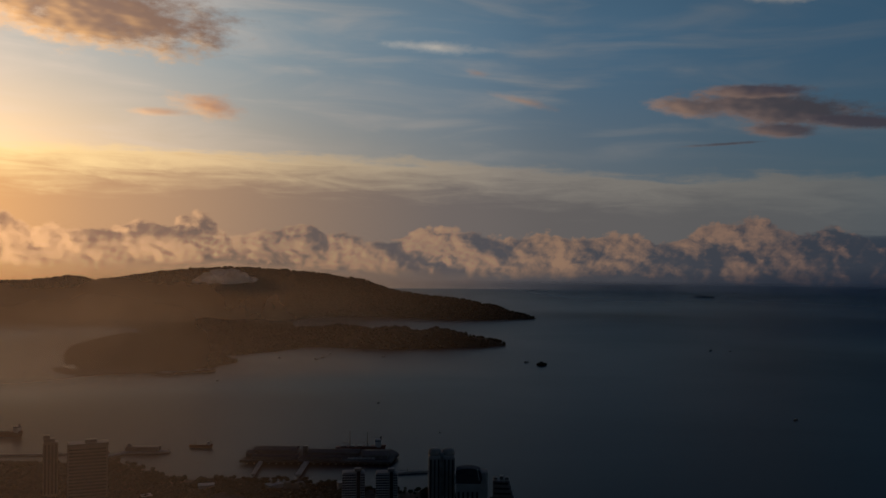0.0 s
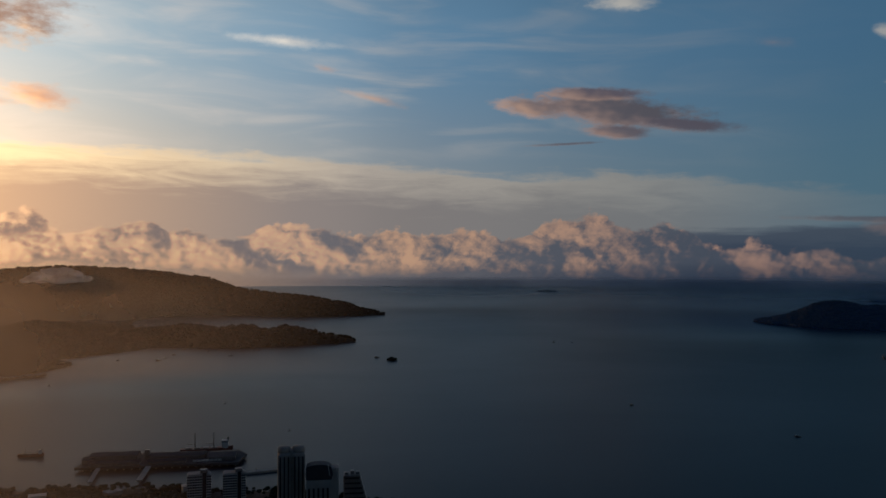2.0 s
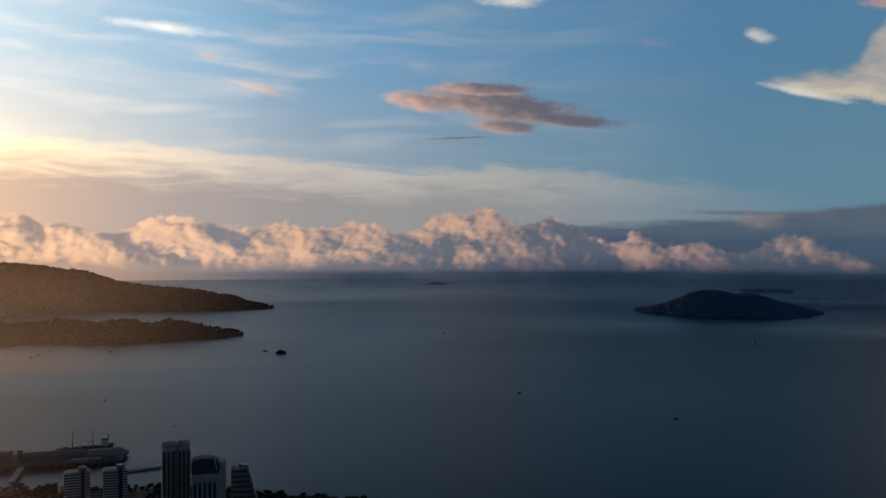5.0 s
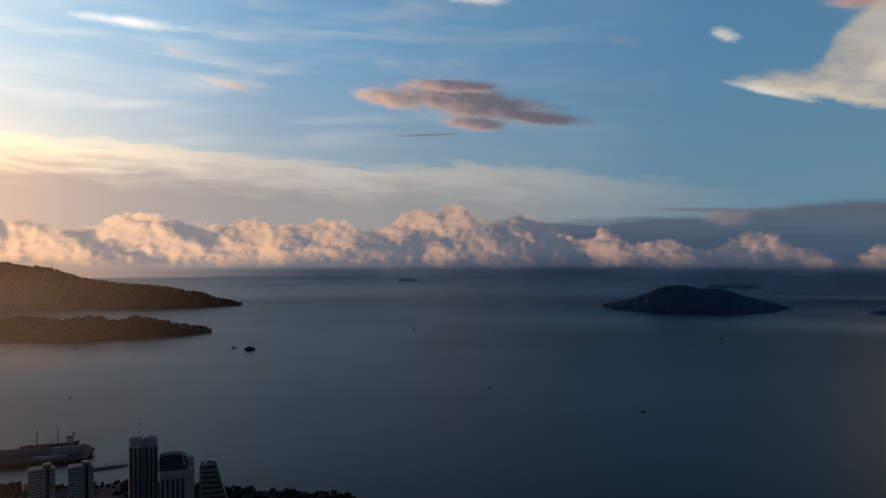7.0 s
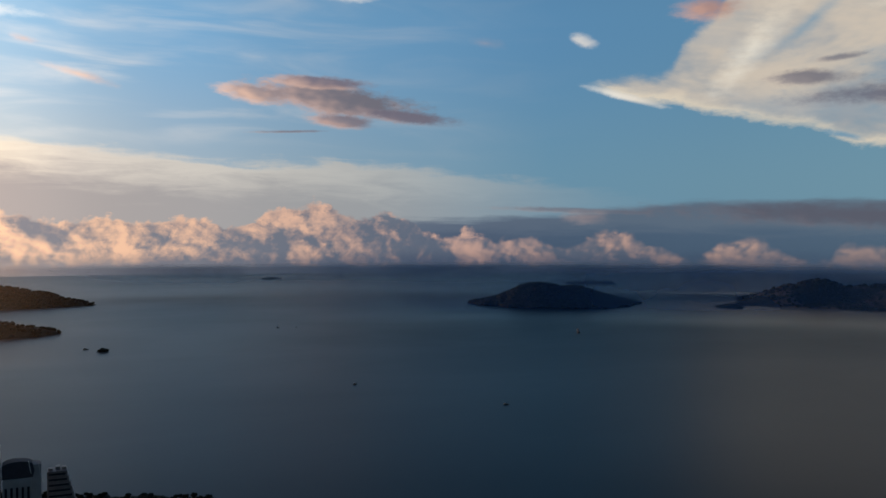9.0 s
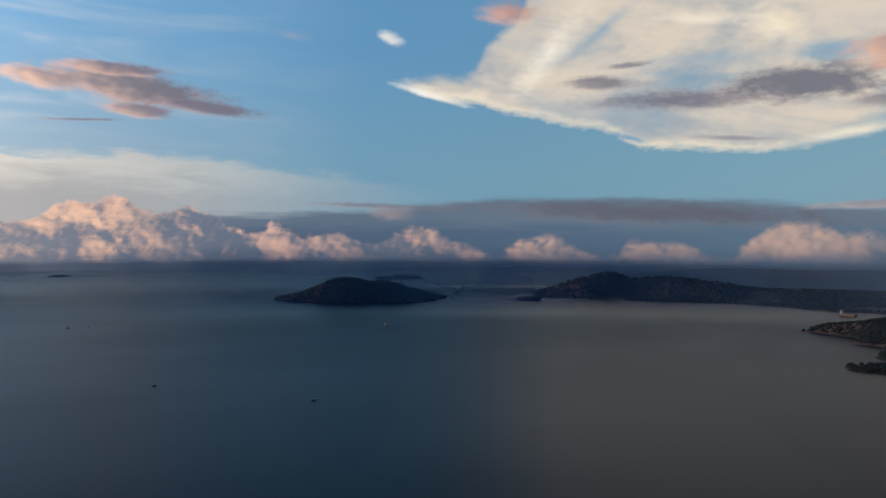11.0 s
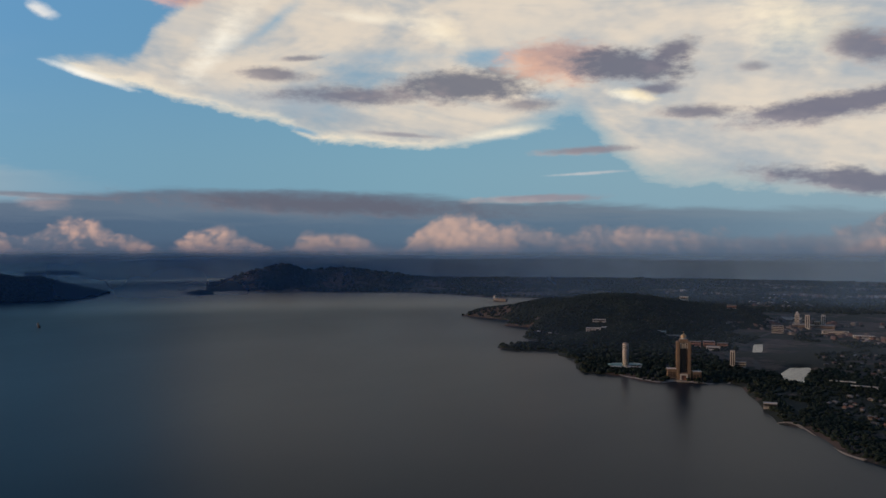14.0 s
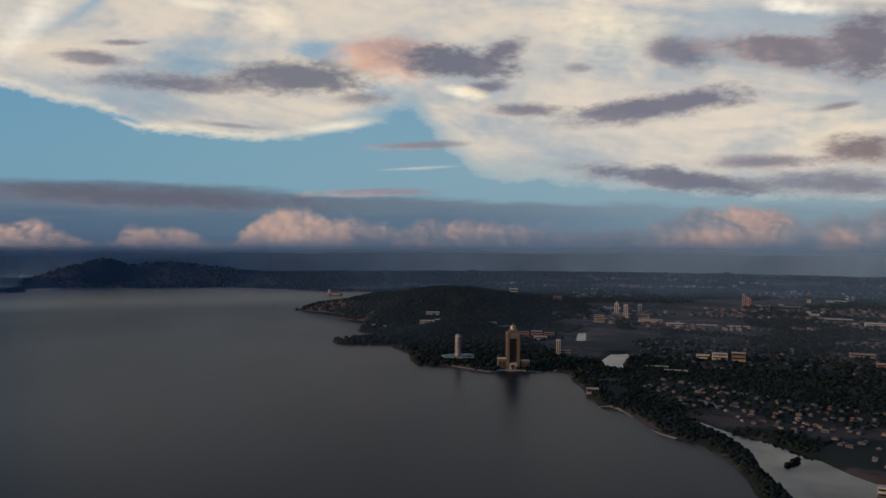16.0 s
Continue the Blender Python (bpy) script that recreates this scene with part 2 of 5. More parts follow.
FACES_MIDDLE = [(1.7, -1.57, 0.6, 0.25, 0, 0.60), (12.7, -2.27, 0.3, 0.19, 0, 0.50), (18.4, 1.69, 2.3, 0.63, -5, 0.95), (19.8, 2.58, 0.5, 0.45, 0, 0.90), (21.5, -0.14, 2.2, 0.67, -40, 0.70), (18.9, -0.77, 0.8, 0.60, -30, 0.80), (25.1, 1.85, 0.5, 0.22, -20, 0.75), (16.1, 1.10, 0.9, 0.52, 0, 0.75), (29.7, -0.22, 1.7, 0.86, -35, 0.90), (28.1, 0.47, 1.2, 0.33, -10, 0.75), (33.9, -0.90, 0.8, 0.46, 0, 0.75)]
FACES_FAR = [(32.6, -0.05, 2.1, 0.50, -8, 0.55), (39.2, 0.29, 0.8, 0.55, -20, 0.70), (41.0, -0.40, 1.1, 0.40, -20, 0.50), (42.9, -1.14, 1.1, 0.47, -10, 0.85), (47.4, -0.90, 2.7, 0.89, -5, 0.85), (54.4, -1.05, 3.0, 0.75, -3, 0.80), (62.9, -0.23, 3.1, 1.18, -5, 0.95), (59.8, -1.27, 0.9, 0.52, 0, 0.80)]
FACES_EAST = [(70.7, -1.58, 1.2, 0.61, 0, 0.75), (68.3, -0.30, 2.4, 0.79, 0, 0.35), (73.7, -0.71, 2.0, 0.84, 0, 0.50), (76.8, -0.63, 1.6, 0.89, 0, 0.45), (92.2, 0.65, 2.0, 0.63, -10, 0.85), (90.2, -1.06, 3.6, 0.85, 8, 0.75), (97.3, -1.06, 1.1, 0.68, 0, 0.75), (75.5, -1.04, 2.2, 0.74, 0, 0.35), (99.4, -0.70, 1.2, 0.67, 0, 0.30)]
h = billows(az, el, 1.0, 0.62)
side = billows(w.add(az, -0.35), w.add(el, -0.14), 1.0, 0.62)
bulge = w.add(w.sub(h, 0.43), w.mul(jf, 0.25))
crest = w.blend(w.ramp(az, 26, 28, smooth=False), w.curve(az, -60, 120, CREST_WEST), w.curve(az, -60, 120, CREST_EAST))
rise = w.add(w.sub(crest, el), w.mul(bulge, 1.35))
foot = w.curve(az, -60, 120, [(-40, -0.5), (-14, -0.5), (-4, -1.1), (10, -1.4), (40, -1.6), (100, -1.8)])
bank = w.mul(w.ramp(rise, -0.02, w.ramp(az, 20, 60, 0.3, 0.7)), w.ramp(w.sub(w.add(el, w.mul(bulge, 0.7)), foot), -0.3, 0.35))
wa = w.add(az, w.add(w.mul(ja, 1.4), w.mul(jf, 0.8)))
we = w.add(el, w.mul(bulge, 0.9))
lit = 0.0
for faces in (FACES_SUNWARD, FACES_WEST, FACES_MIDDLE, FACES_FAR, FACES_EAST):
    for a0, e0, ra, re, tilt, strength in faces:
        lit = use(FACE, az=wa, el=we, a0=a0, e0=e0, strength=strength, before=lit, **slant(tilt, ra, re))
folds = w.add(w.mul(w.sub(h, side), w.ramp(az, 30, 60, 1.7, 1.1)), w.mul(bulge, 0.4))
rim = w.mul(w.ramp(rise, 0.4, 0.08), w.ramp(az, 0, 30, 0.34, 0.2))
shine = w.add(w.add(w.mul(lit, 0.78), folds), w.add(w.mul(w.sub(n_mid, 0.5), 0.35), rim))
hue = w.mix(w.ramp(shine, -0.12, 1.22), w.colors(az, -60, 120, SHADE), w.colors(az, -60, 120, LIT))
body_share = w.math("MAXIMUM", w.ramp(az, 30, 50, 0.92, 0.66), w.ramp(lit, 0.1, 0.7, 0.0, 0.94))

# the drift of the small clouds, which keeps the order of the nodes
drift = w.mul(w.add(w.add(ja, jf), w.add(relief, w.add(bank, shine))), 1e-6)
paz, pel = w.add(az, drift), w.add(el, drift)
SLATE, BLUE, PALE_BLUE = (110, 110, 127), (112, 160, 190), (142, 174, 196)
for args in (
        # by the sun: dark brown clouds with golden rims
        (-22.0, 14.6, 8.2, 2.1, -4, (135, 112, 100), (255, 205, 140), 0.4, 0.05),
        (-15.2, 9.5, 2.2, 0.75, -8, (190, 150, 125), (255, 205, 150), 0.6, 0.2),
        (-18.0, 8.95, 2.0, 0.25, 0, (200, 160, 130), (255, 205, 150), 0.7, 0.2, 0.7),
        # wisps over the island
        (-0.5, 13.6, 3.4, 0.38, -3, (215, 212, 208), (244, 240, 230), 0.8, 0.4, 0.9),
        (5.2, 10.2, 2.0, 0.30, -14, (205, 165, 140), (245, 195, 160), 0.8, 0.3, 0.7),
        (2.2, 12.0, 0.8, 0.25, -10, (205, 165, 140), (245, 195, 160), 0.8, 0.3, 0.5),
        # the mauve cloud
        (21.0, 9.26, 5.5, 0.94, -8, (112, 109, 119), (192, 162, 152), 0.3, 0.1, 0.97, 0.9),
        (15.6, 9.58, 2.3, 0.58, -6, (146, 132, 134), (226, 184, 160), 0.4, 0.25, 0.95, 0.9),
        (25.4, 8.24, 3.3, 0.43, -6, (112, 108, 122), (168, 148, 148), 0.35, -0.1, 0.95, 0.9),
        (21.3, 7.88, 2.2, 0.44, -3, (120, 112, 122), (206, 168, 152), 0.4, 0.1, 0.9),
        (19.8, 10.36, 3.3, 0.40, -2, (118, 110, 122), (204, 170, 156), 0.35, 0.15, 0.95, 0.9),
        (18.2, 7.21, 2.4, 0.11, 2, (120, 116, 126), (170, 152, 148), 0.5, 0, 0.85)):
    col = puff(col, *args)
for args in (
        # pale puffs in the blue
        (37.2, 12.9, 0.85, 0.40, -20, (205, 210, 215), (240, 235, 228), 0.5, 0.5, 0.85),
        (21.7, 15.9, 2.0, 0.6, 0, (215, 215, 212), (245, 240, 230), 0.6, 0.5, 0.85),
        (30.8, 12.9, 1.2, 0.35, -8, (170, 160, 165), (210, 180, 170), 0.9, 0.2, 0.35),
        # the lens of stratus
        (54.1, 1.63, 12.1, 0.74, -2, (98, 100, 114), (128, 120, 128), 0.5, -0.2, 0.9),
        (36.4, 2.12, 4.9, 0.18, -2, (116, 114, 126), (160, 148, 150), 0.5, 0, 0.7),
        (68.3, 2.08, 3.8, 0.22, 0, (130, 128, 138), (176, 164, 164), 0.5, 0, 0.7),
        (37.4, 1.64, 1.4, 0.50, 0, (150, 138, 142), (196, 172, 166), 0.7, 0.2, 0.6)):
    col = puff(col, *args)
for args in (
        # gaps and bright folds of the anvil
        (50.9, 13.23, 2.7, 0.53, 38, BLUE, BLUE, 0.9, 0, 0.75),
        (58.1, 11.20, 5.1, 0.50, 0, PALE_BLUE, PALE_BLUE, 0.9, 0, 0.5),
        (64.5, 11.29, 2.7, 0.70, 0, BLUE, BLUE, 0.9, 0, 0.7),
        (68.4, 8.69, 1.6, 0.56, 0, BLUE, BLUE, 0.8, 0, 0.6),
        (52.6, 6.43, 1.1, 0.22, -15, BLUE, BLUE, 0.5, 0, 0.85),
        (51.5, 8.36, 6.3, 1.08, -5, (172, 182, 190), (196, 200, 203), 0.9, 0, 0.7),
        (47.6, 12.05, 4.1, 1.06, 50, (250, 238, 218), (255, 250, 236), 0.9, 0.3, 0.85),
        (61.8, 12.88, 2.2, 0.89, -20, (242, 226, 200), (255, 244, 220), 0.7, 0.2, 0.85),
        (57.8, 13.56, 4.0, 0.42, -4, (240, 228, 208), (255, 246, 226), 0.8, 0.2, 0.7),
        (39.9, 9.28, 2.6, 0.25, -16, (250, 240, 224), (255, 250, 238), 0.6, 0.3, 0.9),
        (65.8, 6.36, 3.3, 0.36, 8, (240, 228, 205), (255, 244, 222), 0.7, 0.3, 0.85),
        (59.2, 6.22, 2.9, 0.18, -4, (150, 148, 156), (176, 170, 170), 0.5, 0, 0.85)):
    col = puff(col, *args)
for args in (
        # pale folds inland
        (90.7, 12.73, 2.1, 1.74, -50, (176, 186, 192), (190, 196, 198), 0.9, 0, 0.6),
        (83.8, 12.25, 4.6, 2.02, -20, (250, 234, 202), (255, 242, 214), 0.9, 0.2, 0.7),
        (94.9, 12.93, 2.4, 0.51, -10, (250, 240, 220), (255, 250, 236), 0.6, 0.3, 0.9),
        (96.9, 5.36, 3.6, 2.00, 0, (250, 230, 196), (255, 238, 206), 0.9, 0.2, 0.5),
        (67.7, 2.06, 4.5, 0.26, 2, (146, 142, 152), (186, 172, 170), 0.5, 0, 0.85),
        (71.0, 3.67, 2.6, 0.11, 3, (200, 196, 196), (220, 214, 208), 0.6, 0, 0.6)):
    col = puff(col, *args)
for args in (
        # slate and rose clouds under the anvil
        (50.7, 9.90, 2.6, 0.48, 0, SLATE, (165, 155, 160), 0.45, -0.1, 0.8),
        (52.6, 10.98, 1.6, 0.22, 4, SLATE, (165, 155, 160), 0.5, -0.1, 0.7),
        (55.9, 8.68, 5.8, 0.66, 0, SLATE, (150, 146, 156), 0.5, -0.2, 0.85),
        (63.1, 9.32, 5.3, 1.12, 3, (114, 116, 128), (172, 158, 158), 0.4, -0.2, 0.95),
        (67.2, 8.14, 2.5, 0.51, 0, SLATE, (150, 146, 156), 0.6, -0.1, 0.7),
        (69.3, 10.87, 3.5, 1.38, 0, (178, 152, 148), (228, 182, 158), 0.4, 0.2, 0.97),
        (73.6, 10.48, 4.1, 1.06, -3, (110, 112, 126), (142, 138, 148), 0.35, -0.3, 0.97),
        (76.4, 11.15, 1.9, 0.90, 20, (108, 108, 124), (150, 140, 148), 0.5, -0.2, 0.9),
        (75.6, 8.95, 1.7, 0.41, 0, SLATE, (150, 146, 156), 0.5, -0.1, 0.85),
        (74.0, 8.60, 1.6, 0.45, -10, (250, 232, 196), (255, 246, 224), 0.6, 0.3, 0.9),
        (71.1, 5.16, 3.2, 0.30, 2, (140, 130, 138), (182, 164, 160), 0.5, 0, 0.85),
        (45.0, 14.47, 2.2, 0.74, 0, (190, 150, 140), (236, 184, 160), 0.6, 0.2, 0.9)):
    col = puff(col, *args)
for args in (
        # slate clouds over the land
        (86.5, 7.45, 6.5, 0.87, 7, (112, 112, 128), (160, 152, 158), 0.38, -0.15, 0.95),
        (78.0, 7.43, 2.6, 0.52, 0, SLATE, (160, 152, 158), 0.5, -0.1, 0.85),
        (87.7, 10.71, 2.5, 1.16, -10, (112, 112, 128), (160, 150, 156), 0.5, -0.1, 0.9),
        (94.3, 10.33, 5.2, 1.04, -10, (122, 116, 126), (176, 156, 152), 0.4, -0.05, 0.96),
        (98.5, 10.50, 2.6, 2.05, -20, (116, 112, 124), (156, 144, 148), 0.4, -0.15, 0.96),
        (98.3, 4.47, 2.6, 0.96, -4, (126, 114, 118), (168, 148, 144), 0.4, -0.05, 0.96),
        (87.8, 2.87, 6.7, 0.74, -7, (110, 112, 128), (158, 150, 156), 0.38, -0.15, 0.95),
        (92.6, 3.85, 3.7, 0.51, 0, (124, 120, 132), (170, 158, 160), 0.5, 0, 0.9),
        (97.0, 2.50, 5.0, 0.90, -3, (120, 120, 134), (164, 156, 160), 0.5, -0.1, 0.9),
        (81.3, 10.02, 1.1, 0.34, 0, SLATE, (160, 152, 158), 0.6, 0, 0.6),
        (96.9, 7.09, 1.4, 0.24, 8, (130, 124, 134), (170, 160, 160), 0.5, 0, 0.8)):
    col = puff(col, *args)

col = w.mix(w.mul(bank, w.mul(body_share, 0.97)), col, hue)
# scraps of cloud adrift below the bank
for args in (
        # low scraps
        (1.7, -1.57, 0.7, 0.29, -8, (150, 128, 120), (214, 172, 146), 0.6, 0.2, 0.8),
        (12.7, -2.27, 0.4, 0.19, -10, (128, 122, 128), (170, 152, 146), 0.7, 0.2, 0.6),
        (11.0, -2.04, 0.3, 0.15, 0, (120, 118, 126), (150, 140, 140), 0.7, 0.1, 0.5)):
    col = puff(col, *args)

# the murk along the horizon
murk = w.ramp(w.add(el, w.mul(ja, 0.9)), -0.3, -1.75)
murk_hue = w.colors(az, -60, 120, [(-35, srgb(235, 175, 110)), (-15, srgb(175, 145, 118)), (5, srgb(104, 104, 112)), (25, srgb(70, 84, 107)), (60, srgb(76, 96, 120)), (100, srgb(80, 96, 114))])
col = w.mix(w.mul(murk, 0.9), col, murk_hue)
# the whole sky is brighter towards the sun, and dim overhead and at the camera's back
gain = w.curve(az, -180, 180, [(-180, 0.42), (-110, 0.42), (-65, 0.8), (-42, 4.0), (-27, 4.4), (-12, 2.95), (4, 1.85), (15, 1.4), (30, 1.12), (45, 1.0), (110, 1.0), (145, 0.5), (180, 0.42)])
gain = w.mul(gain, w.ramp(el, 14, 28, 1.0, 0.13))
cold = w.math("MAXIMUM", w.ramp(el, 16, 30), w.math("MAXIMUM", w.ramp(az, -52, -80), w.ramp(az, 108, 135)))
warm = w.mul(w.ramp(az, 12, -26), w.ramp(az, -80, -50))
col = w.mix(1.0, col, w.xyz(w.mul(gain, w.sub(w.add(1.0, w.mul(warm, 0.16)), w.mul(cold, 0.62))), w.mul(gain, w.sub(1.0, w.mul(cold, 0.22))), w.mul(gain, w.add(w.sub(1.0, w.mul(warm, 0.12)), w.mul(cold, 0.5)))), "MULTIPLY")
glow = w.node("ShaderNodeBackground")
w.put(glow.inputs[0], col)
glow.inputs[1].default_value = 1.0
w.put(w.node("ShaderNodeOutputWorld").inputs[0], glow.outputs[0])

sun = new("sun", bpy.data.lights.new("sun", "SUN"))
sun.data.energy, sun.data.angle, sun.data.color = 1.0, radians(4.0), (1.0, 0.55, 0.28)
sun_way = Vector((math.sin(radians(SUN_AZ)) * math.cos(radians(SUN_EL)), math.cos(radians(SUN_AZ)) * math.cos(radians(SUN_EL)), math.sin(radians(SUN_EL))))
sun.matrix_world = look(sun_way * 1000, (0, 0, 0))


# ---- materials ----
def material(name):
    m = bpy.data.materials.new(name)
    m.use_nodes = True
    return m, Net(m.node_tree)


def finish(n, shader):
    n.put(n.node("ShaderNodeOutputMaterial").inputs[0], shader)


def surface(name, a, b, scale=0.2, rough=0.8, metal=0.0, bump=0.0, bump_scale=1.0, fine=None, spread=0.0):
    """A matt stuff that varies between two colours, in the large and in the small."""
    m, n = material(name)
    pos = n.node("ShaderNodeNewGeometry").outputs["Position"]
    coarse = n.noise(pos, scale, 5, 0.6)
    grain = n.noise(pos, fine or scale * 9, 4, 0.6)
    fac = n.ramp(n.add(n.mul(coarse, 0.65), n.mul(grain, 0.35)), 0.32, 0.68)
    hue = n.mix(fac, a + (1,), b + (1,))
    if spread:
        chance = n.node("ShaderNodeObjectInfo").outputs["Random"]
        bright = n.ramp(chance, 0, 1, 1 - spread, 1 + spread, smooth=False)
        hue = n.mix(1.0, hue, n.xyz(bright, bright, bright), "MULTIPLY")
    s = n.node("ShaderNodeBsdfPrincipled")
    n.put(s.inputs["Base Color"], hue)
    s.inputs["Roughness"].default_value = rough
    s.inputs["Metallic"].default_value = metal
    if bump:
        bp = n.node("ShaderNodeBump")
        bp.inputs["Strength"].default_value = 0.6
        bp.inputs["Distance"].default_value = bump
        n.put(bp.inputs["Height"], n.noise(pos, bump_scale, 5, 0.6))
        n.put(s.inputs["Normal"], bp.outputs[0])
    finish(n, s.outputs[0])
    return m


def leafy(name, a, b, scale):
    m, n = material(name)
    geo = n.node("ShaderNodeNewGeometry")
    coarse = n.noise(geo.outputs["Position"], scale, 5, 0.6)
    fac = n.add(n.mul(coarse, 0.6), n.mul(geo.outputs["Random Per Island"], 0.4))
    s = n.node("ShaderNodeBsdfPrincipled")
    n.put(s.inputs["Base Color"], n.mix(n.ramp(fac, 0.25, 0.75), a + (1,), b + (1,)))
    s.inputs["Roughness"].default_value = 0.75
    s.inputs["Specular IOR Level"].default_value = 0.2
    finish(n, s.outputs[0])
    return m


def sea_water():
    m, n = material("sea_water")
    pos = n.node("ShaderNodeNewGeometry").outputs["Position"]
    px, py, _ = n.split(pos)
    slick = n.noise(n.xyz(n.mul(px, 0.0018), n.mul(py, 0.0030)), 1.0, 5, 0.6, 0.5)
    s = n.node("ShaderNodeBsdfPrincipled")
    n.put(s.inputs["Base Color"], n.mix(slick, (0.004, 0.018, 0.036, 1), (0.006, 0.022, 0.040, 1)))
    n.put(s.inputs["Roughness"], n.ramp(slick, 0.3, 0.7, 0.31, 0.34))
    s.inputs["IOR"].default_value = 1.33
    s.inputs["Specular IOR Level"].default_value = 0.14
    s.inputs["Specular Tint"].default_value = (0.86, 0.92, 1.0, 1)
    finish(n, s.outputs[0])
    return m


def calm_water():
    m, n = material("calm_water")
    pos = n.node("ShaderNodeNewGeometry").outputs["Position"]
    s = n.node("ShaderNodeBsdfPrincipled")
    n.put(s.inputs["Base Color"], n.mix(n.noise(pos, 0.05, 3), (0.012, 0.018, 0.016, 1), (0.02, 0.026, 0.022, 1)))
    n.put(s.inputs["Roughness"], n.ramp(n.noise(pos, 0.03, 4), 0.3, 0.7, 0.12, 0.24))
    s.inputs["IOR"].default_value = 1.33
    finish(n, s.outputs[0])
    return m


def haze_tint(name, foot, low, high, dens, a0, a1, b0, b1, hue=(0.8, 0.8, 0.8, 1), shines=True):
    """Haze painted as a see-through tint, lit through from behind if it shines, from the heights low to high, within a
    range of bearings.
    """
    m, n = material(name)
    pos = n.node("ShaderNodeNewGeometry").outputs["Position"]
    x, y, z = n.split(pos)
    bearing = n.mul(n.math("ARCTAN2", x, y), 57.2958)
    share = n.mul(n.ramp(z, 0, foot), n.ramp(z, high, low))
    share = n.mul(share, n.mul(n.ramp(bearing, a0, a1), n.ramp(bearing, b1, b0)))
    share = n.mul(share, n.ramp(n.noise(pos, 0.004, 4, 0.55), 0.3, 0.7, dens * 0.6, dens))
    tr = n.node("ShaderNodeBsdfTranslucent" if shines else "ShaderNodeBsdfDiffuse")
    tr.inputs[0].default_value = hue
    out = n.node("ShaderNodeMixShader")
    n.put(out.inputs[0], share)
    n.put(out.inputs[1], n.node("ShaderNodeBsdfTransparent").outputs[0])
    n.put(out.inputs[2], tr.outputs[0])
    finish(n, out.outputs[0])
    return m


SEA = sea_water()
CALM = calm_water()
HILL = surface("forest_floor", (0.014, 0.024, 0.014), (0.030, 0.042, 0.022), 0.012, 0.9, bump=3.0, bump_scale=0.15)


def town_ground():
    """Scrub and grass with bare red earth, paved lots and paths."""
    m, n = material("town_ground")
    pos = n.node("ShaderNodeNewGeometry").outputs["Position"]
    px, py, _ = n.split(pos)
    lots = n.noise(n.xyz(n.mul(px, 0.011), n.mul(py, 0.006)), 1.0, 5, 0.6, 0.4)
    grain = n.noise(pos, 0.12, 4, 0.65)
    scrub = n.mix(grain, (0.011, 0.022, 0.018, 1), (0.027, 0.042, 0.031, 1))
    bare = n.mix(n.noise(pos, 0.02, 3), (0.11, 0.07, 0.055, 1), (0.13, 0.12, 0.11, 1))
    s = n.node("ShaderNodeBsdfPrincipled")
    n.put(s.inputs["Base Color"], n.mix(n.ramp(n.add(n.mul(lots, 0.75), n.mul(grain, 0.25)), 0.49, 0.56), scrub, bare))
    s.inputs["Roughness"].default_value = 0.9
    finish(n, s.outputs[0])
    return m


LAND = town_ground()
LEAF = leafy("tree_crowns", (0.009, 0.019, 0.014), (0.022, 0.037, 0.027), 0.02)
BARK = surface("bark", (0.09, 0.07, 0.05), (0.16, 0.12, 0.09), 0.8)
CONCRETE = surface("concrete", (0.34, 0.33, 0.31), (0.46, 0.45, 0.42), 0.15)
WHITE = surface("white_render", (0.62, 0.61, 0.58), (0.78, 0.77, 0.74), 0.12, 0.6)
TAN = surface("sandstone_cladding", (0.22, 0.165, 0.12), (0.32, 0.24, 0.17), 0.15, 0.6)
GLASS = surface("dark_window_glass", (0.02, 0.025, 0.03), (0.035, 0.04, 0.05), 0.5, 0.12)
BRICKRED = surface("terracotta_roof", (0.15, 0.085, 0.07), (0.24, 0.13, 0.105), 0.2, 0.8, spread=0.55)
GREYROOF = surface("grey_sheet_roof", (0.13, 0.14, 0.15), (0.26, 0.265, 0.27), 0.2, 0.5, spread=0.6)
TEAL = surface("teal_roof", (0.08, 0.26, 0.27), (0.14, 0.36, 0.36), 0.2, 0.4)
DARKROOF = surface("dark_slate_roof", (0.035, 0.035, 0.045), (0.06, 0.06, 0.07), 0.2, 0.7)
STEEL = surface("painted_steel", (0.16, 0.15, 0.14), (0.26, 0.24, 0.22), 0.4, 0.5)
RUST = surface("red_hull_paint", (0.16, 0.06, 0.045), (0.25, 0.10, 0.07), 0.3, 0.6)
TIMBER = surface("weathered_timber", (0.13, 0.10, 0.075), (0.22, 0.17, 0.13), 0.5)
SAND = surface("pale_sand", (0.38, 0.33, 0.26), (0.50, 0.45, 0.36), 0.05)
GOLD = surface("pale_gold_dome", (0.62, 0.45, 0.24), (0.75, 0.56, 0.32), 0.3, 0.35, metal=0.6)
ASPHALT = surface("asphalt", (0.055, 0.055, 0.055), (0.10, 0.10, 0.10), 0.05)


def island_tints(name, tints):
    """A matt paint that differs from one joined piece to the next."""
    m, n = material(name)
    geo = n.node("ShaderNodeNewGeometry")
    hue = n.colors(geo.outputs["Random Per Island"], 0, 1, tints)
    s = n.node("ShaderNodeBsdfPrincipled")
    n.put(s.inputs["Base Color"], n.mix(n.mul(n.noise(geo.outputs["Position"], 0.3, 3, 0.6), 0.5), hue, (0.12, 0.115, 0.11, 1)))
    s.inputs["Roughness"].default_value = 0.7
    finish(n, s.outputs[0])
    return m


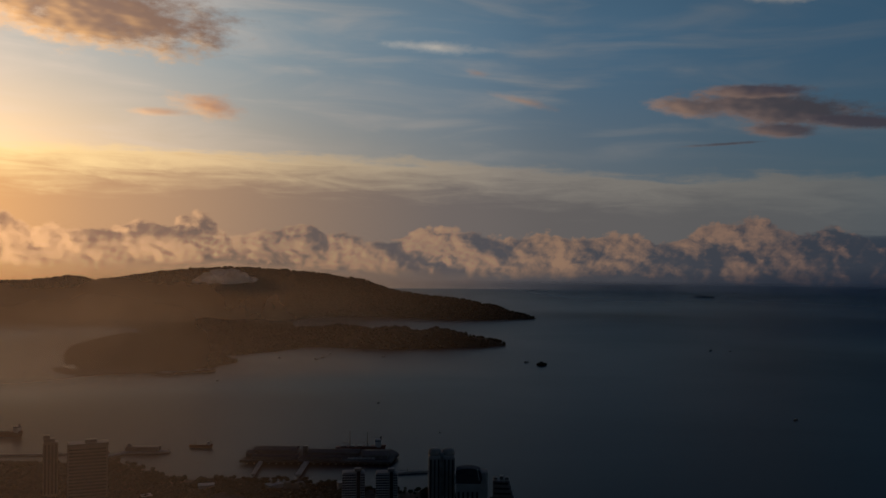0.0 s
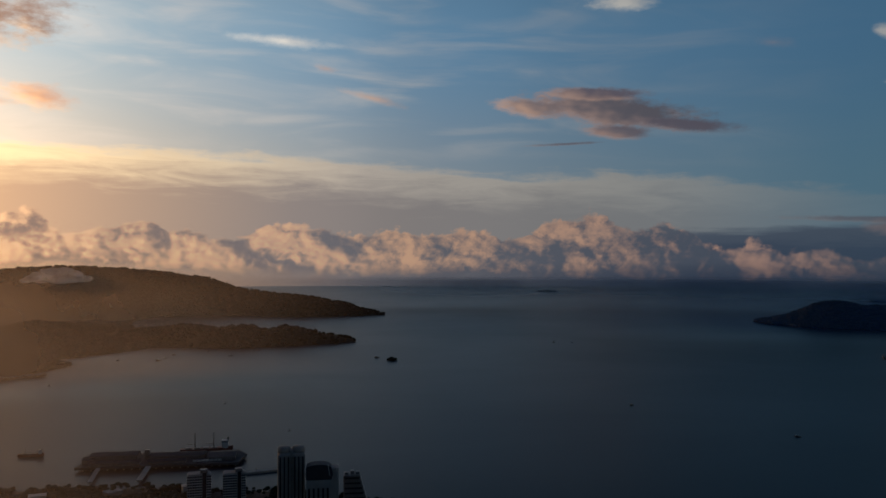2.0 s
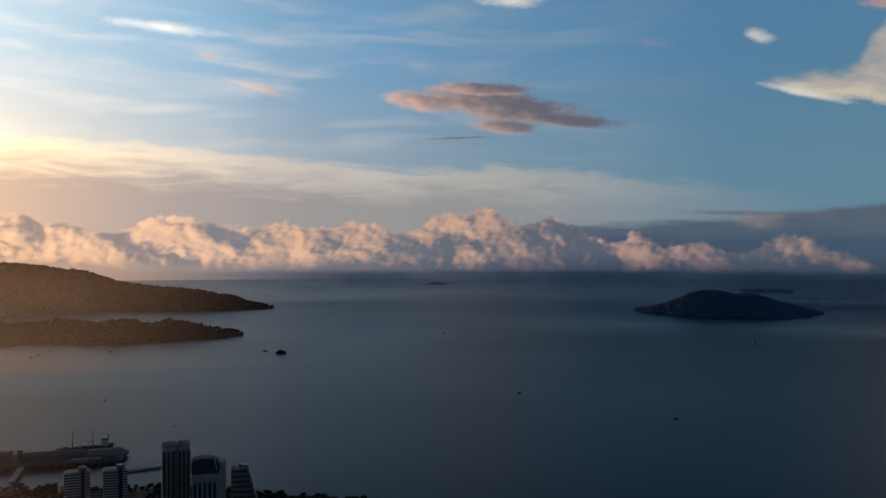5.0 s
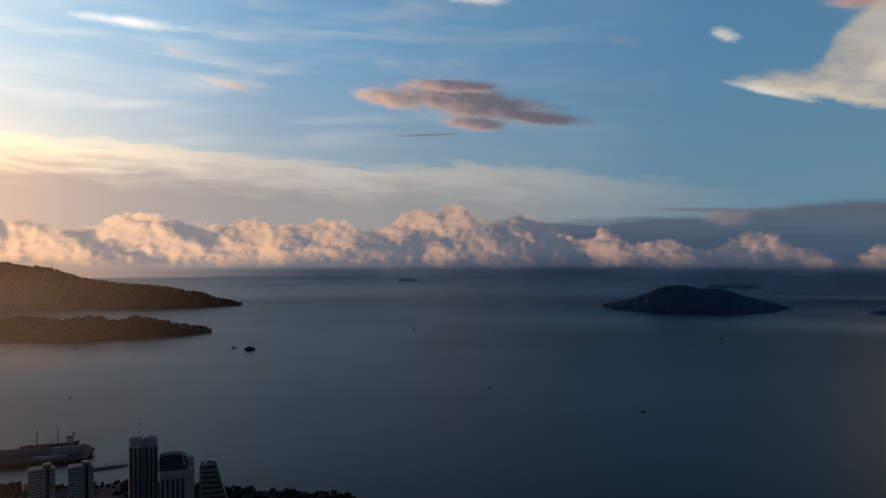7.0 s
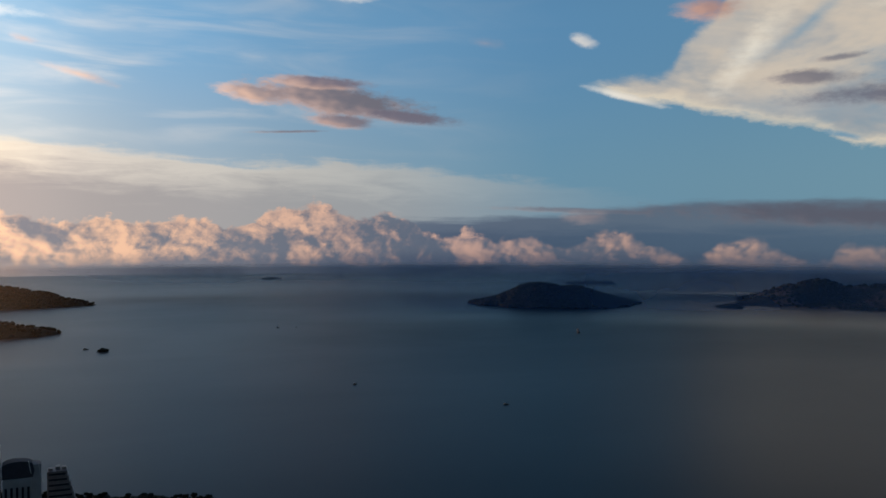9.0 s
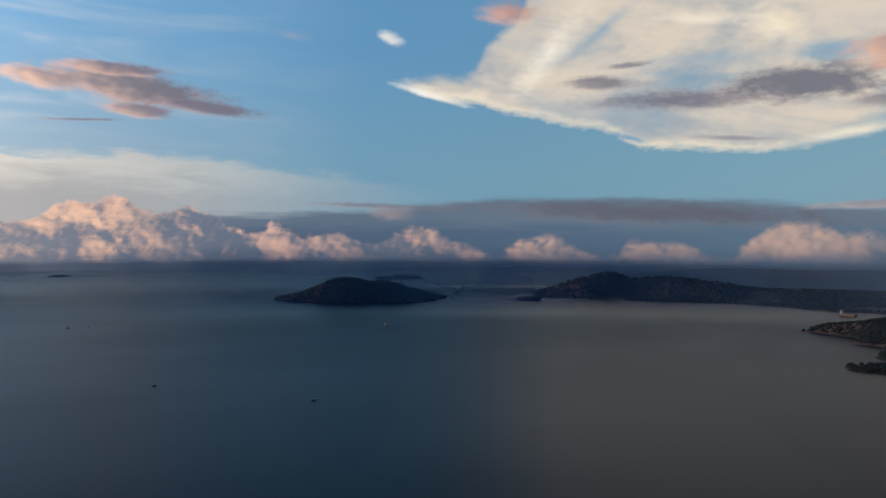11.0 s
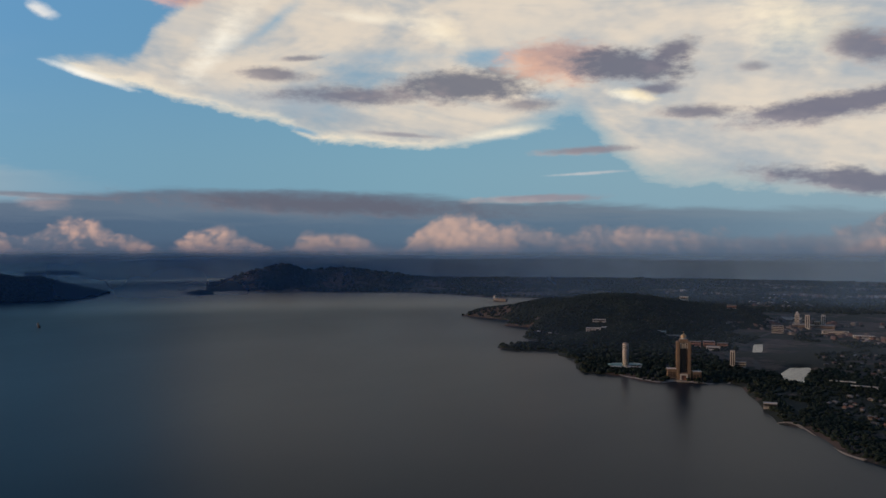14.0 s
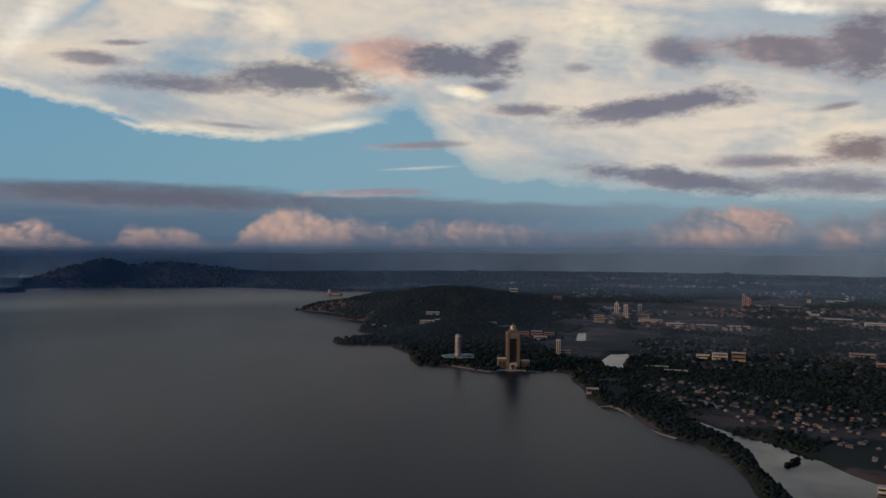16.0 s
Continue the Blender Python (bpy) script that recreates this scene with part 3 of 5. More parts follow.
ROOFS = island_tints("town_roofs", [(0.0, (0.10, 0.10, 0.10, 1)), (0.35, (0.18, 0.17, 0.16, 1)), (0.6, (0.20, 0.10, 0.08, 1)), (0.85, (0.26, 0.25, 0.24, 1)), (1.0, (0.62, 0.60, 0.58, 1))])


def wisp_stuff():
    m, n = material("low_cloud")
    pos = n.node("ShaderNodeNewGeometry").outputs["Position"]
    tr = n.node("ShaderNodeBsdfTranslucent")
    tr.inputs[0].default_value = (0.9, 0.9, 0.9, 1)
    d = n.node("ShaderNodeBsdfDiffuse")
    d.inputs[0].default_value = (0.9, 0.9, 0.9, 1)
    both = n.node("ShaderNodeMixShader")
    both.inputs[0].default_value = 0.85
    n.put(both.inputs[1], d.outputs[0])
    n.put(both.inputs[2], tr.outputs[0])
    out = n.node("ShaderNodeMixShader")
    n.put(out.inputs[0], n.ramp(n.noise(pos, 0.03, 5, 0.6), 0.3, 0.55, 0.3, 0.95))
    n.put(out.inputs[1], n.node("ShaderNodeBsdfTransparent").outputs[0])
    n.put(out.inputs[2], both.outputs[0])
    finish(n, out.outputs[0])
    return m


WISP = wisp_stuff()


# ---- tools for shapes ----
def thing(name, x, y, z=0.0, turn=0.0, label="", category="", group="", kind=""):
    ob = new(name)
    ob.matrix_world = pose(x, y, z, 0, 0, turn)
    return tagged(ob, label, category, group, kind)


def mesh_of(bm, mat, smooth=False):
    me = bpy.data.meshes.new("mesh")
    bm.normal_update()
    bm.to_mesh(me)
    bm.free()
    me.materials.append(mat)
    if smooth:
        me.shade_smooth()
    return me


def part(name, bm, mat, parent, label="", smooth=False):
    ob = new(name, bm if isinstance(bm, bpy.types.Mesh) else mesh_of(bm, mat, smooth))
    ob.parent = parent
    return tagged(ob, label)


def from_arrays(name, verts, faces, mat, smooth=False):
    """A mesh object from arrays of corners and faces (all with the same number of corners)."""
    me = bpy.data.meshes.new(name)
    k = faces.shape[1]
    me.vertices.add(len(verts))
    me.vertices.foreach_set("co", np.asarray(verts, np.float32).ravel())
    me.loops.add(faces.size)
    me.loops.foreach_set("vertex_index", faces.astype(np.int32).ravel())
    me.polygons.add(len(faces))
    me.polygons.foreach_set("loop_start", np.arange(0, faces.size, k, dtype=np.int32))
    me.materials.append(mat)
    me.update(calc_edges=True)
    me.validate()
    if smooth:
        me.shade_smooth()
    return new(name, me)


def box(bm, x, y, z, sx, sy, sz, bevel=0.0, turn=0.0):
    """A box whose base's middle is at x, y, z."""
    m = pose(x, y, z + sz / 2, 0, 0, turn) @ Matrix.Diagonal((sx, sy, sz, 1))
    made = bmesh.ops.create_cube(bm, size=1, matrix=m)["verts"]
    if bevel:
        bmesh.ops.bevel(bm, geom=list({e for v in made for e in v.link_edges}), offset=bevel, segments=2, affect="EDGES", profile=0.5)
    return bm


def tube(bm, x, y, z, r0, r1, h, seg=16):
    """An upright round thing, r0 at its foot and r1 at its top."""
    bmesh.ops.create_cone(bm, cap_ends=True, segments=seg, radius1=r0, radius2=r1, depth=h, matrix=pose(x, y, z + h / 2))
    return bm


def prism(bm, outline, z0, z1):
    foot = [bm.verts.new((x, y, z0)) for x, y in outline]
    top = [bm.verts.new((x, y, z1)) for x, y in outline]
    k = len(outline)
    for i in range(k):
        bm.faces.new((foot[i], foot[(i + 1) % k], top[(i + 1) % k], top[i]))
    bm.faces.new(top)
    bm.faces.new(foot[::-1])
    return bm


def lathe(bm, x, y, z, profile, seg=20):
    """A turned shape from (radius, height) pairs."""
    rings = [[bm.verts.new((x + r * math.cos(2 * math.pi * i / seg), y + r * math.sin(2 * math.pi * i / seg), z + h)) for i in range(seg)] for r, h in profile]
    for a, b in zip(rings, rings[1:]):
        for i in range(seg):
            bm.faces.new((a[i], a[(i + 1) % seg], b[(i + 1) % seg], b[i]))
    bm.faces.new(rings[-1])
    bm.faces.new(rings[0][::-1])
    return bm


def value_noise(x, y, seed):
    def grid(i, j):
        v = np.sin(i * 127.1 + j * 311.7 + seed * 74.7) * 43758.5453
        return v - np.floor(v)
    i, j = np.floor(x), np.floor(y)
    u, v = x - i, y - j
    u, v = u * u * (3 - 2 * u), v * v * (3 - 2 * v)
    return (grid(i, j) * (1 - u) + grid(i + 1, j) * u) * (1 - v) + (grid(i, j + 1) * (1 - u) + grid(i + 1, j + 1) * u) * v


def fbm(x, y, size, octaves=4, seed=0):
    total, amp, norm = 0, 1.0, 0.0
    for k in range(octaves):
        total = total + amp * value_noise(x / size * 2 ** k + 17.3 * k, y / size * 2 ** k + 5.1 * k, seed + k)
        norm += amp
        amp *= 0.5
    return total / norm - 0.5


def grid_faces(rows, cols, keep=None):
    i, j = np.meshgrid(np.arange(rows - 1), np.arange(cols - 1), indexing="ij")
    a = (i * cols + j).ravel()
    f = np.stack([a, a + cols, a + cols + 1, a + 1], 1)
    return f if keep is None else f[keep[f].any(1)]


def compact(verts, faces):
    used = np.unique(faces)
    back = np.zeros(len(verts), int)
    back[used] = np.arange(len(used))
    return verts[used], back[faces]


def icosphere(level):
    bm = bmesh.new()
    bmesh.ops.create_icosphere(bm, subdivisions=level, radius=1)
    v = np.array([p.co for p in bm.verts])
    f = np.array([[p.index for p in q.verts] for q in bm.faces])
    bm.free()
    return v, f


ICO = {k: icosphere(k) for k in (1, 2, 3)}
rng = np.random.default_rng(7)


def clumps(name, spots, radius, mat, label, category="trees", squash=0.8):
    """A wood as many ragged crowns: one object of stuff."""
    v0, f0 = ICO[1]
    k = len(spots)
    r = radius * rng.uniform(0.55, 1.35, k)
    v = np.repeat(v0[None], k, 0) * rng.uniform(0.65, 1.3, (k, len(v0), 1))
    v *= r[:, None, None] * np.array([1, 1, squash])
    v += spots[:, None, :]
    f = f0[None] + (np.arange(k) * len(v0))[:, None, None]
    return tagged(from_arrays(name, v.reshape(-1, 3), f.reshape(-1, 3), mat), label, category, kind="stuff")


# ---- the sea ----
def build_sea():
    rings = np.concatenate([[0.0], np.geomspace(60, 4985, 60)])
    turns = np.linspace(0, 2 * np.pi, 241)
    r, a = np.meshgrid(rings, turns, indexing="ij")
    v = np.stack([r * np.sin(a), r * np.cos(a), r * 0], -1).reshape(-1, 3)
    sea = from_arrays("water", v, grid_faces(len(rings), len(turns))[:, ::-1], SEA)
    tagged(sea, "calm grey blue evening sea with faint ripples", "sea", kind="structure")


build_sea()


# ---- islands ----
def spine_height(x, y, spine, rough, seed, power=1.0):
    """Height over a chain of ridge points (x, y, height, half width)."""
    wob = 1 + 0.55 * fbm(x, y, rough * 3, 4, seed)
    best = np.full(x.shape, -60.0)
    for (x0, y0, h0, w0), (x1, y1, h1, w1) in zip(spine, spine[1:]):
        long = math.hypot(x1 - x0, y1 - y0)
        along = ((x - x0) * (x1 - x0) + (y - y0) * (y1 - y0)) / long
        aside = ((x - x0) * (y1 - y0) - (y - y0) * (x1 - x0)) / long
        t = np.clip(along / long, 0, 1)
        d = np.hypot(aside, (along - t * long) * 2.2)
        q = d / ((w0 + t * (w1 - w0)) * wob)
        h = h0 + t * (h1 - h0)
        best = np.maximum(best, np.where(q < 1, (h + 3) * (0.5 + 0.5 * np.cos(np.pi * np.minimum(q, 1))) ** power - 3, -3 - 25 * (q - 1)))
    return best


def island(name, spines, step, label, seed, wood, crown, category="island"):
    pts = np.array([p for s in spines for p in s])
    pad = pts[:, 3].max() * 1.3
    xs = np.arange(pts[:, 0].min() - pad, pts[:, 0].max() + pad, step)
    ys = np.arange(pts[:, 1].min() - pad, pts[:, 1].max() + pad, step)
    x, y = np.meshgrid(xs, ys, indexing="ij")

    def height(x, y):
        z = np.max([spine_height(x, y, s, 60, seed) for s in spines], 0)
        return z + np.clip(z + 2, 0, 30) / 30 * (fbm(x, y, 90, 4, seed + 3) * 22 + fbm(x, y, 14, 2, seed + 5) * 3)
    z = height(x, y)
    v = np.stack([x, y, z], -1).reshape(-1, 3)
    f = grid_faces(len(xs), len(ys), (z > -1.0).ravel())
    v, f = compact(v, f)
    tagged(from_arrays(name, v, f, HILL, smooth=True), label, category, kind="structure")
    sx, sy = rng.uniform(xs[0], xs[-1], wood * 6), rng.uniform(ys[0], ys[-1], wood * 6)
    sz = height(sx, sy)
    near = (sz > 0.8)
    spots = np.stack([sx, sy, sz + crown * 0.25], 1)[near][:wood]
    clumps("forest", spots, crown, LEAF, "dense dark green forest covering the " + category)


island("island", [
    [(-1700, 2750, 80, 620), (-1360, 2680, 90, 600), (-1165, 2710, 107, 560), (-1090, 2720, 92, 540), (-885, 2760, 128, 560), (-650, 2820, 139, 520), (-410, 2810, 121, 280), (-258, 2790, 101, 245), (-149, 2745, 72, 205), (28, 2650, 54, 160), (146, 2620, 38, 150), (262, 2565, 4, 50)],
    [(-760, 2700, 60, 500), (-600, 2250, 30, 260), (-480, 1900, 20, 220), (-400, 1850, 16, 170)],
    [(-400, 1850, 16, 200), (-312, 1860, 26, 190), (-225, 1870, 29, 190), (-180, 1820, 22, 150), (-97, 1790, 39, 140), (-50, 1790, 25, 120), (-15, 1800, 31, 110), (78, 1790, 17, 80), (124, 1790, 5, 34)]],
    12, "large hilly forested island with a long tapering cape", 11, 20000, 4.8)
island("island", [[(-555, 1480, 14, 110), (-520, 1480, 22, 160), (-430, 1450, 20, 130), (-410, 1400, 8, 90)], [(-650, 1800, 18, 110), (-600, 1700, 22, 150), (-520, 1500, 20, 150)], [(-500, 1600, 16, 160), (-400, 1800, 18, 200)]],
       7, "low forested islet with a stilt village at its foot", 23, 4000, 4.5)
island("island", [[(1216, 2130, 3, 26), (1262, 2068, 21, 120), (1322, 2028, 46, 200), (1356, 2000, 50, 215), (1405, 1970, 42, 200), (1450, 1938, 46, 190), (1535, 1910, 23, 130), (1612, 1886, 4, 40)]],
       9, "forested island with two low humps", 37, 6000, 6)
island("island", [[(1712, 1690, 2, 14), (1728, 1655, 8, 26), (1735, 1625, 3, 14)]], 3, "tiny wooded islet off the hills", 41, 150, 3.5)
island("island", [[(160, 1455, 2, 7), (166, 1455, 6, 11), (172, 1456, 2, 6)]], 1, "tiny wooded rock in the open bay", 43, 60, 2.2)
island("island", [[(1165, 4050, 1, 20), (1210, 4044, 4, 30), (1262, 4030, 1, 20)]], 8, "very low sandy islet near the horizon", 47, 120, 5)
island("island", [[(2150, 2950, 3, 40), (2230, 2900, 8, 60), (2300, 2840, 3, 40)]], 12, "low far islet behind the humped island", 49, 150, 8)

# ---- the mainland ----
COAST = [(1797, 1702), (1860, 1635), (1908, 1497), (1939, 1347), (2021, 1230), (2018, 1062), (1985, 948), (2010, 830), (1990, 700), (1860, 660), (1700, 730), (1526, 779),
         (1521, 728), (1483, 650), (1402, 628), (1402, 574), (1273, 541), (1244, 519), (1190, 470), (1170, 535), (1136, 523), (1114, 499), (1132, 429), (1101, 418), (1075, 384), (1011, 360),
         (982, 340), (980, 293), (953, 255), (950, 238), (968, 225), (968, 197), (993, 178), (973, 158), (854, 119), (818, 103), (799, 98), (793, 77), (756, 59), (720, 43), (704, 28),
         (689, 7), (660, -5), (626, -16), (602, -22), (575, -25), (520, -40), (470, -110), (430, -300), (300, -900)]
COAST += [(1500, -4700), (4500, -4000), (6500, 0), (4300, 2600), (3000, 2500), (2000, 1900)]
RIVER = [(804, 37), (771, 11), (709, -18), (676, -29), (632, -33), (596, -43), (560, -52), (480, -160), (480, -260), (560, -220), (620, -103), (639, -89), (670, -74), (676, -66), (707, -48), (720, -35), (738, -14), (763, 4), (807, 36)]
LAKE = [(1086, 131), (1144, 127), (1156, 106), (1118, 101), (1071, 105), (1019, 99), (1021, 118)]
POND = [(1253, 189), (1349, 201), (1360, 190), (1288, 180), (1251, 177)]


def shore_distance(x, y, outline):
    """Metres to an outline, positive inside."""
    best, inside = np.full(x.shape, 1e9), np.zeros(x.shape, bool)
    for (x0, y0), (x1, y1) in zip(outline, outline[1:] + outline[:1]):
        t = np.clip(((x - x0) * (x1 - x0) + (y - y0) * (y1 - y0)) / ((x1 - x0) ** 2 + (y1 - y0) ** 2 + 1e-9), 0, 1)
        best = np.minimum(best, np.hypot(x - x0 - t * (x1 - x0), y - y0 - t * (y1 - y0)))
        inside ^= ((y0 > y) != (y1 > y)) & (x < (x1 - x0) * (y - y0) / (y1 - y0 + 1e-12) + x0)
    return np.where(inside, best, -best)


FAR_HILLS = [[(1850, 1780, 0, 50), (1900, 1715, 6, 90), (1960, 1690, 24, 140), (2030, 1720, 43, 160), (2090, 1670, 63, 170), (2130, 1600, 40, 160), (2190, 1520, 48, 180), (2240, 1450, 39, 180), (2290, 1370, 35, 180), (2330, 1280, 18, 180), (2400, 1100, 16, 200), (2480, 960, 18, 200), (2560, 850, 13, 200)],
             [(2600, 780, 8, 160), (2640, 720, 24, 170), (2660, 650, 8, 170)], [(2780, 60, 4, 160), (2800, -40, 19, 200), (2830, -160, 4, 160)], [(2820, -420, 6, 200), (2850, -520, 17, 200), (2880, -640, 4, 200)]]
HEADLAND = [[(1560, 770, 5, 45), (1545, 735, 14, 70), (1530, 670, 22, 110), (1560, 620, 32, 190), (1560, 540, 43, 260), (1580, 460, 46, 280), (1640, 380, 40, 280), (1680, 300, 30, 260)],
            [(1330, 590, 10, 70), (1380, 560, 20, 120), (1460, 520, 36, 180)], [(1165, 500, 5, 24), (1190, 455, 7, 36), (1250, 420, 12, 90), (1330, 380, 18, 120)]]


def ground_height(x, y):
    wob = fbm(x, y, 60, 4, 5) * 16
    d = shore_distance(x, y, COAST) + wob * np.clip(np.hypot(x, y) / 1500, 0.3, 1)
    z = np.clip(d * 0.25, -8, 2.2)
    for pool in (RIVER, LAKE, POND):
        q = shore_distance(x, y, pool) + wob * 0.25
        z = np.minimum(z, np.clip(-q * 0.35, -3, 3))
    hills = np.max([spine_height(x, y, s, 90, 61) for s in FAR_HILLS + HEADLAND], 0)
    hills = hills + np.clip(hills, 0, 30) / 30 * fbm(x, y, 120, 5, 9) * 26
    flat = z + np.where(z > 1, fbm(x, y, 40, 3, 8) * 0.8, 0)
    return np.where((hills > flat) & (d > 0), np.minimum(hills, flat + d * 0.8), flat)


def build_ground():
    turns = np.radians(np.concatenate([np.linspace(44, 102, 640), np.linspace(102.5, 170, 90)]))
    reach = np.geomspace(470, 4980, 330)
    a, r = np.meshgrid(turns, reach, indexing="ij")
    x, y = r * np.sin(a), r * np.cos(a)
    z = ground_height(x, y)
    v = np.stack([x, y, z], -1).reshape(-1, 3)
    f = grid_faces(len(turns), len(reach), (z > -0.8).ravel())[:, ::-1]
    v, f = compact(v, f)
    tagged(from_arrays("ground", v, f, LAND, smooth=True), "low coastal land with dark scrub and bare reddish lots", "land", kind="structure")


build_ground()


# ---- the near shore with the harbour ----
NEAR = [(-420, 745), (-354, 746), (-324, 739), (-286, 756), (-240, 722), (-218, 698), (-195, 695), (-154, 696), (-99, 688), (-60, 672), (0, 660), (40, 640), (56, 625), (77, 611), (106, 596), (133, 575), (150, 545), (180, 480), (120, 380), (-200, 380), (-520, 480), (-520, 700)]


def near_height(x, y):
    d = shore_distance(x, y, NEAR) + fbm(x, y, 25, 3, 15) * 6
    return np.clip(d * 0.3, -4, 2.0) + np.where(d > 4, fbm(x, y, 20, 3, 18) * 0.8, 0)


def build_near_shore():
    xs, ys = np.arange(-540, 200, 3.0), np.arange(370, 780, 3.0)
    x, y = np.meshgrid(xs, ys, indexing="ij")
    z = near_height(x, y)
    v, f = compact(np.stack([x, y, z], -1).reshape(-1, 3), grid_faces(len(xs), len(ys), (z > -0.8).ravel()))
    tagged(from_arrays("ground", v, f, LAND, smooth=True), "dark wooded town shore beside the harbour", "land", kind="structure")


build_near_shore()


# ---- painted haze sheets ----
def mist(name, r, top, a0, a1, mat, label):
    turns = np.radians(np.linspace(a0, a1, 80))
    a, z = np.meshgrid(turns, np.linspace(0.3, top, 12), indexing="ij")
    v = np.stack([r * np.sin(a), r * np.cos(a), z], -1).reshape(-1, 3)
    tagged(from_arrays(name, v, grid_faces(80, 12), mat, smooth=True), label, "mist", kind="stuff")


# tints stand in for hazy light; the blue ones offset the warm sun
WARM_HAZE_TINT = haze_tint("warm_haze_tint", 30, 60, 230, 0.58, -62, -40, -22, 8, (0.95, 0.70, 0.46, 1))
VEIL_GLOW_TINT = haze_tint("harbour_glow_tint", 25, 120, 168, 0.34, -62, -45, -26, -2, (0.95, 0.70, 0.46, 1))
BLUE_HAZE_TINT = haze_tint("blue_haze_tint", 30, 60, 200, 0.46, 14, 30, 100, 120, (0.20, 0.42, 0.85, 1), False)
FAR_HAZE_TINT = haze_tint("far_haze_tint", 9, 60, 100, 0.97, 26, 52, 112, 122, (0.29, 0.50, 0.80, 1), False)
SEA_HAZE_TINT = haze_tint("sea_haze_tint", 80, 82, 104, 0.85, -6, 16, 44, 60, (0.80, 0.88, 0.98, 1), False)
TOWN_HAZE_TINT = haze_tint("town_haze_tint", 30, 60, 170, 0.13, 52, 66, 104, 120, (0.28, 0.48, 0.85, 1), False)
mist("mist", 2150, 240, -65, 10, WARM_HAZE_TINT, "thin warm sheet tinted as evening haze before the island's slopes")
mist("mist", 1220, 240, -65, 10, WARM_HAZE_TINT, "thin warm sheet tinted as evening haze over the harbour bay")
mist("mist", 3060, 110, -8, 62, SEA_HAZE_TINT, "pale blue sheet painted as haze where sea and sky meet")
mist("mist", 1130, 175, 50, 122, TOWN_HAZE_TINT, "thin blue sheet painted as evening haze over the town")
mist("mist", 410, 168, -65, 10, VEIL_GLOW_TINT, "faint warm sheet tinted as hazy glow before the harbour")
mist("mist", 1960, 210, 12, 122, BLUE_HAZE_TINT, "thin blue sheet painted as evening haze before the far hills")
mist("mist", 3050, 130, 12, 124, FAR_HAZE_TINT, "thick blue backdrop sheet painted as haze behind the far hills")


def pool(outline, label):
    """A still sheet of water in a hollow of the land."""
    mid = np.mean(outline, 0)
    bm = bmesh.new()
    bm.faces.new([bm.verts.new((mid[0] + (x - mid[0]) * 1.03, mid[1] + (y - mid[1]) * 1.03, 0.06)) for x, y in outline])
    bmesh.ops.triangulate(bm, faces=bm.faces[:])
    ob = new("water", mesh_of(bm, CALM))
    for p in ob.data.polygons:
        if p.normal.z < 0:
            p.flip()
    tagged(ob, label, "water", kind="structure")


pool(RIVER, "still lagoon that mirrors the bright clouds")
pool(LAKE, "still lake that mirrors the bright clouds")
pool(POND, "small still pond among the trees")


def ridge_cloud():
    """A low cloud caught on the island's ridge."""
    g = np.random.default_rng(5)
    d, a = 2300.0, -14.0
    vs, fs, k = [], [], 0
    for _ in range(150):
        u = g.uniform(-1, 1)
        r = g.uniform(7, 19) * (1.1 - 0.6 * abs(u))
        v0, f0 = ICO[2]
        vs.append(v0 * r * np.array([1.3, 1, 0.7]) + (u * 66 + 8 * g.normal(), g.uniform(-20, 20), (1 - 0.75 * u * u) * g.uniform(0, 1) ** 2 * 30))
        fs.append(f0 + k)
        k += len(v0)
    ob = from_arrays("cloud", np.concatenate(vs), np.concatenate(fs), WISP, smooth=True)
    ob.matrix_world = pose(d * math.sin(radians(a)), d * math.cos(radians(a)), 116, 0, 0, -a)
    ob.scale = (1, 1, 0.8)
    melt = ob.modifiers.new("melt", "REMESH")
    melt.mode, melt.voxel_size, melt.use_smooth_shade = "VOXEL", 3.0, True
    tagged(ob, "small bright cloud resting on the island's ridge", "cloud")


ridge_cloud()
island("island", [[(648, -50, 0.6, 5), (658, -56, 1.4, 7), (668, -60, 1.0, 5)]], 1, "tiny mangrove islet in the lagoon", 53, 120, 1.6)


# ---- woods and gardens on the mainland ----
def ring_spots(n, a0, a1, r0, r1):
    """Random spots by bearing and distance, denser near by, as seen from the bay."""
    a = np.radians(rng.uniform(a0, a1, n))
    r = np.exp(rng.uniform(math.log(r0), math.log(r1), n))
    return r * np.sin(a), r * np.cos(a)


def mainland_woods():
    x, y = ring_spots(120000, 46, 104, 520, 4300)
    z = ground_height(x, y)
    d = shore_distance(x, y, COAST)
    open_land = fbm(x, y, 150, 4, 33)
    keep = (z > 0.9) & ((z > 5) | (d < 26) | (open_land > -0.06))
    town = np.zeros(x.shape, bool)
    for quarter in (VILLAGE, SUBURB):
        town |= shore_distance(x, y, quarter) > 0
    keep &= ~town | (rng.uniform(0, 1, len(x)) < 0.3)
    x, y, z = x[keep][:36000], y[keep][:36000], z[keep][:36000]
    far = np.hypot(x, y)
    for r0, r1, size in ((0, 1000, 1.9), (1000, 1800, 2.8), (1800, 5000, 4.2)):
        pick = (far >= r0) & (far < r1)
        clumps("forest", np.stack([x, y, z + size * 0.35], 1)[pick], size, LEAF, "dark tropical trees over the coastal land")


VILLAGE = [(904, 71), (975, 59), (932, -17), (878, -72), (852, -149), (800, -260), (640, -200), (651, -114), (705, -94), (746, -53), (784, -10), (841, 40)]
SUBURB = [(1231, 117), (1316, 48), (1342, -31), (1260, -101), (1200, -300), (1000, -250), (982, -171), (1060, -86), (1032, 0), (1158, 92)]
mainland_woods()


